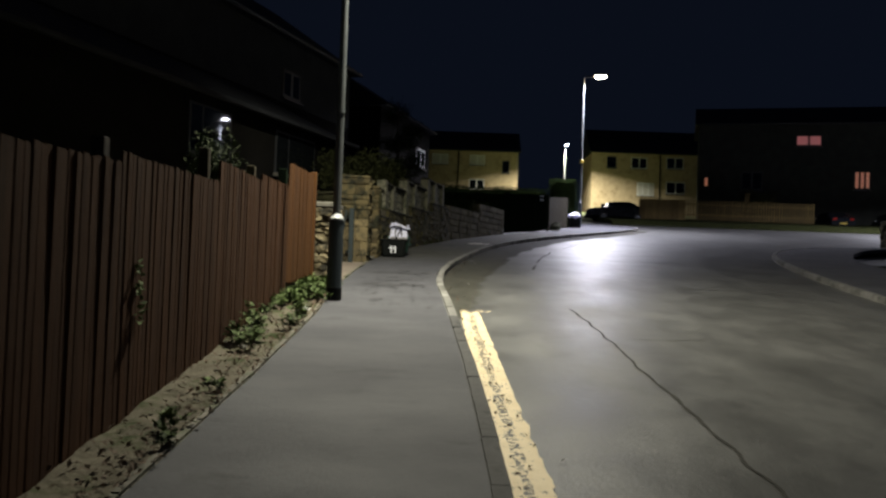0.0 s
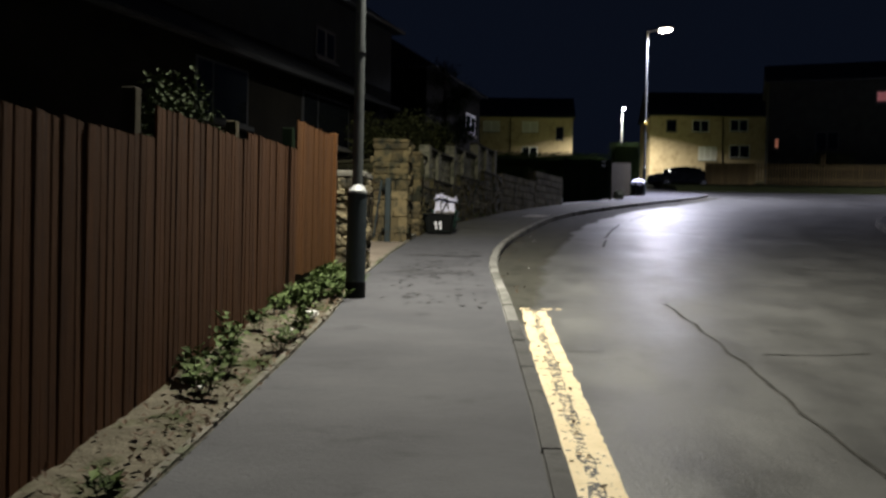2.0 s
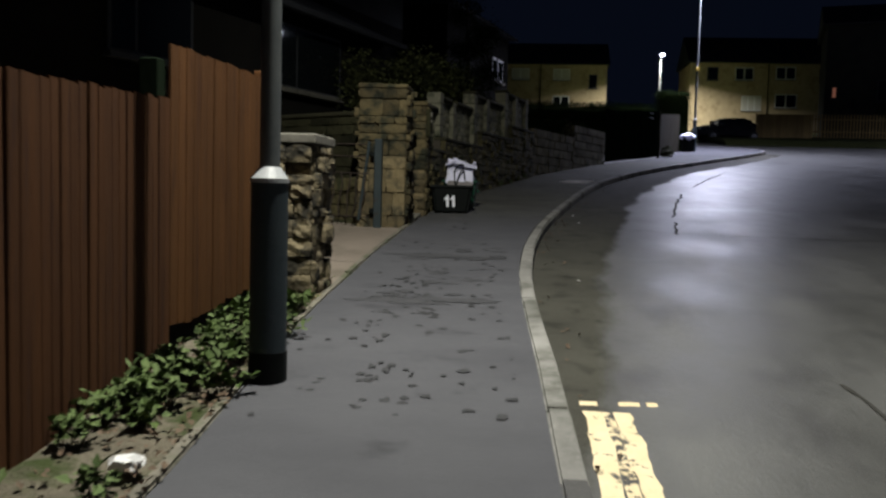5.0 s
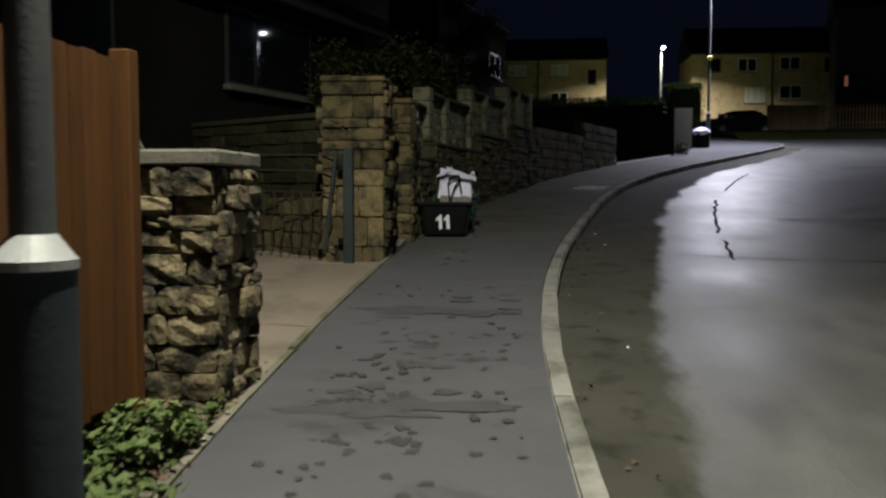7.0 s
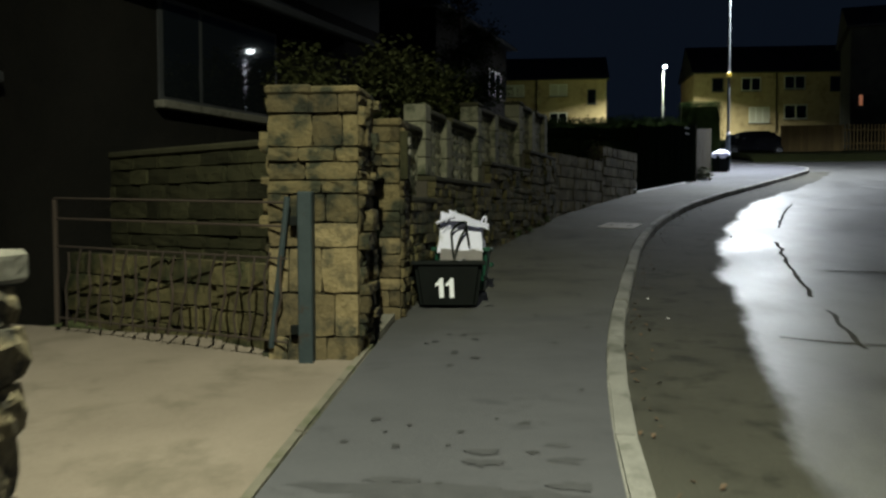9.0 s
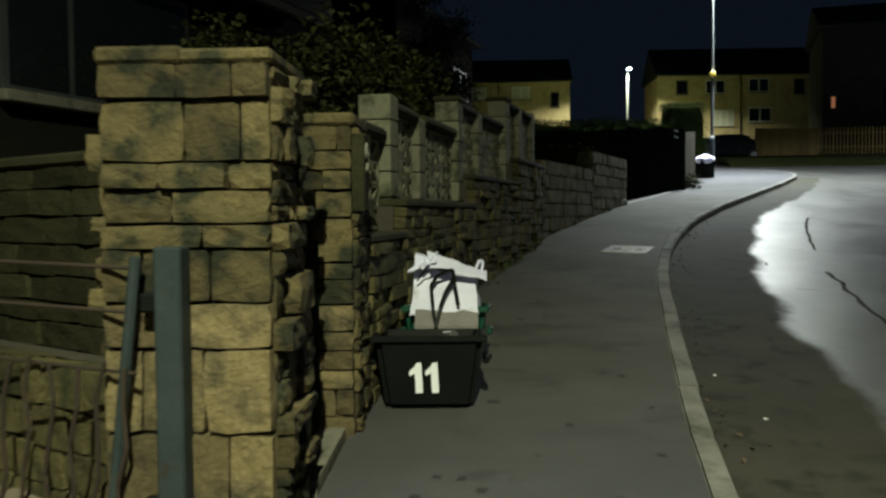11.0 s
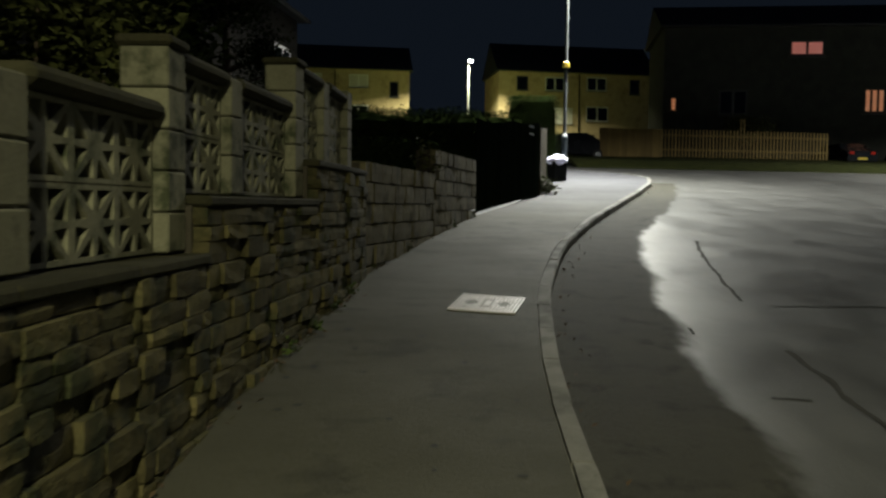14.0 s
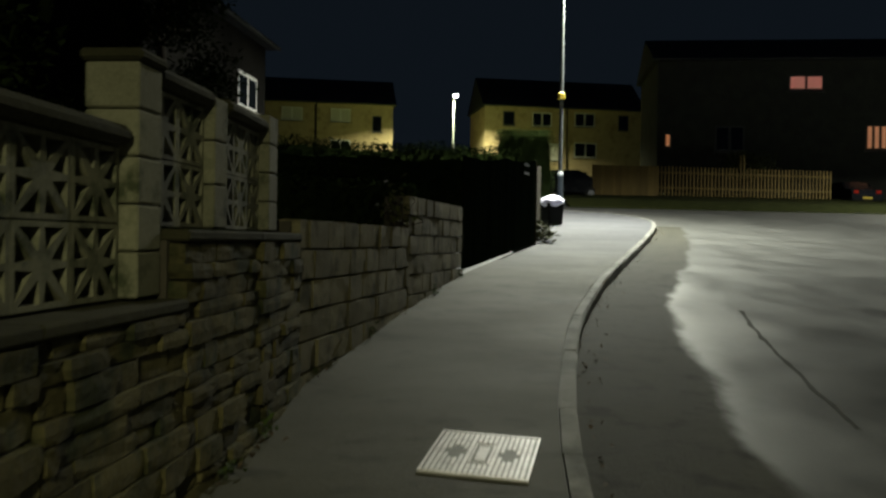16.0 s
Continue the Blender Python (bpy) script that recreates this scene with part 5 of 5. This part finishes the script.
strap(bag, [(-0.960, 21.62, z0 + 0.33), (-0.982, 21.665, z0 + 0.48), (-0.995, 21.685, z0 + 0.64), (-0.955, 21.68, z0 + 0.70), (-0.88, 21.665, z0 + 0.742), (-0.845, 21.66, z0 + 0.742), (-0.838, 21.685, z0 + 0.66), (-0.812, 21.685, z0 + 0.50)], 0.012)
strap(bag, [(-0.842, 21.672, z0 + 0.69), (-0.90, 21.675, z0 + 0.59), (-0.935, 21.668, z0 + 0.49), (-0.962, 21.618, z0 + 0.36)], 0.012)
strap(bag, [(-1.09, 21.69, z0 + 0.67), (-1.04, 21.675, z0 + 0.735), (-0.98, 21.668, z0 + 0.752), (-0.87, 21.66, z0 + 0.745)], 0.006)
bm = bmesh.new()
loop = [(-0.70, 21.79, z0 + 0.73), (-0.67, 21.79, z0 + 0.80), (-0.645, 21.79, z0 + 0.79), (-0.655, 21.79, z0 + 0.72)]
for a, b in zip(loop[:-1], loop[1:]):
    tube(bm, a, b, 0.010, n=6)
part("handle", bm, M_BAG, bag, "white fabric loop")

bag.scale = (0.93, 0.93, 0.93)
bag.location.z += 0.02
recycling_box(6.78, 45.5, G(45.5) + 0.012, 15, M_BLACK, "black bin by the far lamp with a white bag on it", 0.50, 0.45, 0.55)
bm = bmesh.new()
bmesh.ops.create_icosphere(bm, subdivisions=3, radius=0.3)
for v in bm.verts:
    v.co = Vector((v.co.x * 1.05, v.co.y * 0.8, v.co.z * 0.55)) * (1 + 0.22 * noise.noise(v.co * 7))
bmesh.ops.transform(bm, matrix=pose(6.76, 45.45, G(45.5) + 0.62), verts=bm.verts)
tagged(part("white_bag", bm, M_BAG, smooth=True), "white plastic bag slumped on the bin", "bag")
rng = random.Random(5)
root = thing("grass_tuft", 5.3, 41.2, G(41.2), "straggly yellow-green grass at the fence foot", "grass")
root["kind"] = "stuff"
pts = [(5.0 + 0.3 * f + rng.uniform(0, 0.3), 40.2 + 3.0 * f, G(40.2 + 3 * f) + rng.uniform(0, 0.3)) for f in [rng.random() for _ in range(350)]]
raw("blades", *leaf_cloud(pts, 0.16, rng), M_LEAFY, root)

# ---- houses ----


def house(name, origin, direction, length, depth, base, eaves, ridge, wall, label, windows, drains=(), upper=None, split=0.0, roof_over=0.3):
    """A house whose front runs from origin along direction (degrees from the y axis, clockwise), seen on its right-hand side."""
    u = Vector((math.sin(radians(direction)), math.cos(radians(direction))))
    m = frame_at(origin[0], origin[1], 0, u.x, u.y)
    root = thing(name, origin[0], origin[1], base, label, "house")
    if upper:
        part("lower_wall", boxed(0, length, 0, depth, base - 1.5, split, m), wall, root)
        # Pale render only on the front; the gable end is coloured near black.
        part("main_wall", boxed(0.005, length - 0.005, 0.16, depth - 0.005, split, eaves, m), wall, root)
        part("upper_wall", boxed(0.005, length - 0.005, 0.005, 0.158, split, eaves, m), upper, root, "pale rendered upper wall")
    else:
        part("wall", boxed(0, length, 0, depth, base - 1.5, eaves, m), wall, root)
    bm = bmesh.new()
    o = roof_over
    v = [bm.verts.new(m @ Vector(p)) for p in ((-o, -o, eaves), (length + o, -o, eaves), (length + o, depth + o, eaves), (-o, depth + o, eaves), (-o, depth / 2, ridge), (length + o, depth / 2, ridge),
                                              (-o, -o, eaves + 0.12), (length + o, -o, eaves + 0.12), (length + o, depth + o, eaves + 0.12), (-o, depth + o, eaves + 0.12))]
    for f in ((0, 3, 2, 1), (0, 1, 7, 6), (2, 3, 9, 8), (1, 2, 8, 5, 7), (3, 0, 6, 4, 9), (6, 7, 5, 4), (8, 9, 4, 5)):
        bm.faces.new([v[i] for i in f])
    part("roof", bm, M_ROOF, root)
    part("gutter", boxed(-o, length + o, -o - 0.11, -o - 0.005, eaves - 0.02, eaves + 0.09, m, 0.02), M_GREYFRAME, root)
    for s in drains:
        part("drainpipe", boxed(s - 0.05, s + 0.05, -0.11, -0.005, base, eaves, m, 0.02), M_BLACK, root)
    for s0, s1, z0, z1, bars, frame_m, pane_m in windows:
        win = part("window", boxed(s0 - 0.02, s1 + 0.02, -0.03, -0.004, z0 - 0.02, z1 + 0.02, m), frame_m, root)
        part("sill", boxed(s0 - 0.1, s1 + 0.1, -0.14, -0.005, z0 - 0.10, z0 - 0.022, m, 0.01), M_COPE2 if frame_m is not M_GREYFRAME else M_GREYFRAME, win)
        ww = (s1 - s0) / bars
        for i in range(bars):
            part("pane", boxed(s0 + i * ww + 0.075, s0 + (i + 1) * ww - 0.075, -0.037, -0.031, z0 + 0.09, z1 - 0.09, m), pane_m, win)
    return root, m


h1, h1m = house("house", (-9.01, 17.55), 17.2, 17.75, 7.0, 2.2, 9.2, 11.9, M_NEARBLACK, "stone house coloured near black for its unlit walls, with a pale rendered upper storey",
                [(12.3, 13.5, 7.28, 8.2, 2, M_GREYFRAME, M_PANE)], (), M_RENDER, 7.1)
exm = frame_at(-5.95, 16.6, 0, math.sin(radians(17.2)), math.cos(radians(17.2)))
part("extension_wall", boxed(-3.0, 10.2, 0, 3.18, 1.0, 5.35, exm), M_NEARBLACK, h1, "lower extension with its unlit darkness in the colour")
rows = [[exm @ Vector((s_, w_, z_)) for w_, z_ in ((-0.35, 5.30), (3.18, 7.02))] for s_ in (-3.2, 3.0, 10.4)]
part("lean_to_roof", sheet(rows, 0.1), M_ROOF, h1)
part("gutter", boxed(-3.2, 10.4, -0.47, -0.36, 5.20, 5.31, exm, 0.02), M_ROOF, h1)
for s0, s1 in ((6.15, 8.3), (2.4, 4.0)):
    win = part("window", boxed(s0 - 0.03, s1 + 0.03, -0.03, -0.004, 3.99, 5.08, exm), M_GREYFRAME, h1)
    # Left sill is coloured dark to sink into the unlit wall.
    part("sill", boxed(s0 - 0.1, s1 + 0.1, -0.14, -0.005, 3.90, 3.985, exm, 0.01), M_COPE2 if s0 > 5 else M_GREYFRAME, win)
    cut = s0 + (s1 - s0) * 0.3
    for a_, b_ in ((s0 + 0.03, cut - 0.03), (cut + 0.03, s1 - 0.03)):
        part("pane", boxed(a_, b_, -0.037, -0.031, 4.04, 5.03, exm), M_PANE, win)
house("house", (-3.2, 42.6), 15.0, 8.5, 8.0, 4.4, 9.6, 12.4, M_NEARBLACK, "stone house beyond the gates, coloured near black as unlit, with a white window",
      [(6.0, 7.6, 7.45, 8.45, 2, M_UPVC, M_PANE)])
house("house", (-4.81, 106.0), 90, 13.25, 7.0, 10.93, 16.48, 19.36, M_HOUSE, "buff brick house lit by a street lamp",
      [(2.78, 4.70, 14.77, 16.00, 2, M_UPVC, M_CURTAIN), (7.37, 9.19, 14.77, 16.00, 2, M_UPVC, M_CURTAIN), (11.32, 12.18, 13.92, 15.41, 1, M_GREYFRAME, M_PANE), (7.37, 9.19, 11.78, 13.06, 2, M_UPVC, M_PANE)], (5.98,))
house("house", (17.44, 106.0), 90, 16.08, 7.5, 10.74, 16.86, 20.25, M_HOUSE, "pair of buff brick houses with white windows",
      [(1.81, 2.94, 15.04, 16.40, 1, M_GREYFRAME, M_PANE), (4.76, 6.68, 15.04, 16.40, 2, M_UPVC, M_PANE), (5.55, 7.59, 11.76, 13.35, 3, M_UPVC, M_CURTAIN), (9.06, 11.10, 15.16, 16.52, 2, M_UPVC, M_PANE), (9.06, 11.33, 12.10, 13.57, 2, M_UPVC, M_PANE), (13.59, 14.61, 14.93, 16.40, 1, M_GREYFRAME, M_PANE)], (8.27,))
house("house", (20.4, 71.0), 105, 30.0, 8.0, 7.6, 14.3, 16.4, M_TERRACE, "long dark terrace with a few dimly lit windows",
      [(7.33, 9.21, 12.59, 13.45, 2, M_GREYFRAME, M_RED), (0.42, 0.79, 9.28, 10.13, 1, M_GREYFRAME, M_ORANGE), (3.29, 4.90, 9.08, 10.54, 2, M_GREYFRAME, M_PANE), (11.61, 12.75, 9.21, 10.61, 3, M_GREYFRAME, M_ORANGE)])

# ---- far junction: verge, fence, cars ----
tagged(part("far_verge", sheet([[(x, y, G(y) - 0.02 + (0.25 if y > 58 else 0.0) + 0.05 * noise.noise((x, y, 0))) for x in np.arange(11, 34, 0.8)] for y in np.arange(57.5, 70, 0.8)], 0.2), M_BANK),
       "rough grass bank below the far fence", "verge", kind="structure")
FZ = 6.1
ff = thing("picket_fence", 21, 63.9, FZ, "weathered picket fence along the far bank", "fence")
for i in range(50):
    x = 17.5 + i * 0.19
    bm = boxed(x - 0.04, x + 0.04, 63.9, 63.925, FZ, FZ + 1.45 + (0.65 if 4.3 < i * 0.19 < 4.6 else 0))
    part("picket", bm, M_FARPANEL, ff)
for z in (0.35, 1.1):
    part("rail", boxed(17.4, 26.9, 63.926, 63.97, FZ + z, FZ + z + 0.08), M_FARPANEL, ff)
fp = thing("board_fence", 15, 63.9, FZ, "low solid board fence on the far corner", "fence")
for i in range(22):
    x = 14.1 + i * 0.152
    part("board", boxed(x, x + 0.145, 63.9, 63.92, FZ - 0.2, FZ + 1.42), M_FARPANEL, fp)
shrub("shrub", 23.2, 65.8, FZ, 1.7, 2.2, M_LEAFY, 3000, 21, "yellow-green shrub behind the picket fence", 0.16)


def car(x, y, z, turn, label, length=4.2):
    m = pose(x, y, z, 0, 0, turn)
    root = thing("car", x, y, z, label, "car", "parked cars")
    bm = bmesh.new()
    prof = [(-2.1, 0.35), (-2.08, 0.78), (-1.95, 0.92), (-1.1, 1.0), (-0.55, 1.42), (0.75, 1.46), (1.5, 1.05), (2.0, 0.98), (2.1, 0.75), (2.08, 0.35)]
    rows = []
    for px, pz in prof:
        w = 0.86 if pz < 1.1 else 0.66
        rows.append([m @ Vector((px * length / 4.2, s * w, pz)) for s in (-1, -0.5, 0.5, 1)])
    b2 = sheet(rows)
    b2.verts.ensure_lookup_table()
    for s in (0, 3):
        b2.faces.new([b2.verts[i * 4 + s] for i in range(len(prof))])
    b2.verts.ensure_lookup_table()
    bmesh.ops.recalc_face_normals(b2, faces=b2.faces)
    body = part("body", b2, M_CARP, root)
    for s in (-1, 1):
        part("side_window", boxed(-0.95, 1.15, s * 0.72 - 0.05, s * 0.72 + 0.05, 1.02, 1.36, m, 0.03), M_PANE, root)
        part("tail_light", boxed(2.0, 2.12, s * 0.62 - 0.14, s * 0.62 + 0.14, 0.78, 0.95, m, 0.02), M_TAIL, root)
        part("headlight", boxed(-2.12, -2.0, s * 0.6 - 0.17, s * 0.6 + 0.17, 0.66, 0.84, m, 0.03), M_CHROME, root)
        for wx in (-1.3, 1.3):
            wh = part("tyre", tubed(m @ Vector((wx, s * 0.68, 0.31)), m @ Vector((wx, s * 0.88, 0.31)), 0.31, n=20), M_TYRE, root)
            part("rim", tubed(m @ Vector((wx, s * 0.881, 0.31)), m @ Vector((wx, s * 0.895, 0.31)), 0.19, n=14), M_CHROME, wh)
    part("number_plate", boxed(2.1, 2.115, -0.26, 0.26, 0.5, 0.61, m), M_PLATE, root)
    part("mirror", boxed(-0.85, -0.7, -1.0, -0.86, 0.95, 1.08, m, 0.03), M_CHROME, root)
    part("bumper", boxed(1.98, 2.14, -0.8, 0.8, 0.38, 0.5, m, 0.03), M_BLACK, root)
    return root


car(12.6, 64.5, G(64.5) - 0.1, 10, "dark parked car glinting under the street lamp")
car(29.3, 66.4, G(62.5), -93, "dark parked car with pale number plate by the fence end")
car(33.6, 66.0, G(62.5), -95, "second dark parked car beside the far fence")

# ---- pale tube in place of a parked car's bright edge, behind the rubble wall ----
edge_curve = bpy.data.curves.new("bent_pipe", "CURVE")
edge_curve.dimensions, edge_curve.bevel_depth, edge_curve.bevel_resolution = "3D", 0.019, 3
sp = edge_curve.splines.new("BEZIER")
sp.bezier_points.add(2)
for bp, co in zip(sp.bezier_points, ((-3.62, 18.15, 3.13), (-3.45, 18.28, 2.92), (-3.41, 18.34, 1.68))):
    bp.co, bp.handle_left_type, bp.handle_right_type = co, "AUTO", "AUTO"
edge_curve.materials.append(M_SCREEN)
tagged(new("bent_pipe", edge_curve), "bent pale tube in place of a parked car's bright edge", "pipe")

# ---- small growth along the walls ----
rng = random.Random(303)
for y in (14.2, 14.6, 15.0, 15.35, 26.2, 26.9, 27.6, 28.2, 29.6, 31.0, 33.4, 34.9):
    x = at_y(LEFT, y) + (0.03 if y > 20 else -0.13)
    root = thing("weed_clump", x, y, G(y), "small green weeds at the foot of the wall", "weed", "wall weeds")
    pts = [(x + abs(rng.gauss(0, 0.04)), y + rng.gauss(0, 0.10), G(y) + 0.01 + abs(rng.gauss(0, 0.045))) for _ in range(26)]
    raw("leaves", *leaf_cloud(pts, 0.05, rng), M_LEAF, root)
root = thing("wall_plant", 1.25, 32.15, 3.86, "straggling pale-leaved plant on the wall top", "plant")
pts = [(1.2 + rng.gauss(0, 0.1), 32.15 + rng.gauss(0, 0.18), 3.88 + abs(rng.gauss(0, 0.2))) for _ in range(60)]
raw("leaves", *leaf_cloud(pts, 0.09, rng), M_LEAFY, root)
bm = bmesh.new()
for q in pts[:9]:
    tube(bm, (1.22, 32.15, 3.84), q, 0.006, 0.003, n=4)
part("stalk", bm, M_STEM, root)["kind"] = "stuff"

# ---- things in the black box ----
def can(x, y, z, turn, material, label):
    m = pose(x, y, z, 82, 0, turn)
    root = thing("drink_can", x, y, z, label, "can", "cans in the box")
    part("body", tubed(m @ Vector((0, 0, -0.055)), m @ Vector((0, 0, 0.055)), 0.033, n=14), material, root, smooth=True)
    part("rim", tubed(m @ Vector((0, 0, 0.055)), m @ Vector((0, 0, 0.062)), 0.029, 0.026, n=14), M_CHROME, root)


zb = G(21.33) + 0.345
tagged(part("box_contents", boxed(-1.19, -0.78, 21.19, 21.46, G(21.4) + 0.17, zb - 0.035, bevel=0.03), M_BLACK), "dark heap of flattened packaging in the box", "packaging")
can(-0.86, 21.30, zb + 0.03, 25, M_CHROME, "crushed silver drink can in the box")
can(-0.99, 21.22, zb, -70, M_CHROME, "silver drink can in the box")
can(-0.79, 21.24, zb - 0.01, 60, M_GREEN, "green drink can in the box")
for x, y in ((-1.14, 21.20), (-1.09, 21.21), (-0.91, 21.20)):
    litter(x, y, zb - 0.03, 0.022, int(-x * 100))

# ---- pier at the far side corner ----
stone_pier("gate_pier", 16.2, 16.8, 32.1, 32.7, G(32) - 0.1, 4.05, 88, (0.12, 0.22), (0.2, 0.4), "low sandstone gate pier across the road")

# ---- dark tree in the garden beyond the wall ----


def garden_tree(x, y, z, height, radius, seed, label):
    rng = random.Random(seed)
    root = thing("tree", x, y, z, label, "tree")
    bm = bmesh.new()
    tube(bm, (x, y, z - 0.2), (x + 0.08, y, z + height * 0.45), 0.13, 0.085, n=9)
    tube(bm, (x + 0.08, y, z + height * 0.44), (x - 0.05, y + 0.05, z + height * 0.92), 0.085, 0.02, n=8)
    part("trunk", bm, M_STEM, root)
    tips = []
    bm = bmesh.new()
    for i in range(26):
        f = rng.uniform(0.22, 0.95)
        ang = i * 2.4 + rng.uniform(-0.4, 0.4)
        reach = radius * (1.15 - f) * rng.uniform(0.7, 1.15)
        a = Vector((x + 0.05, y, z + height * f * 0.95))
        b = a + Vector((math.cos(ang) * reach, math.sin(ang) * reach, rng.uniform(0.0, 0.5)))
        tube(bm, a, b, 0.03, 0.008, n=5)
        tips += [a.lerp(b, t) for t in (0.45, 0.7, 0.9, 1.0)]
    part("limbs", bm, M_STEM, root)["kind"] = "stuff"
    pts = []
    for _ in range(9000):
        t = rng.choice(tips)
        pts.append(t + Vector((rng.gauss(0, 0.17), rng.gauss(0, 0.17), rng.gauss(0, 0.16))))
    raw("crown", *leaf_cloud(pts, 0.09, rng), M_LEAFD, root)


garden_tree(-2.0, 37.2, 3.6, 5.6, 1.7, 71, "dark evergreen tree in the garden beyond the wall")
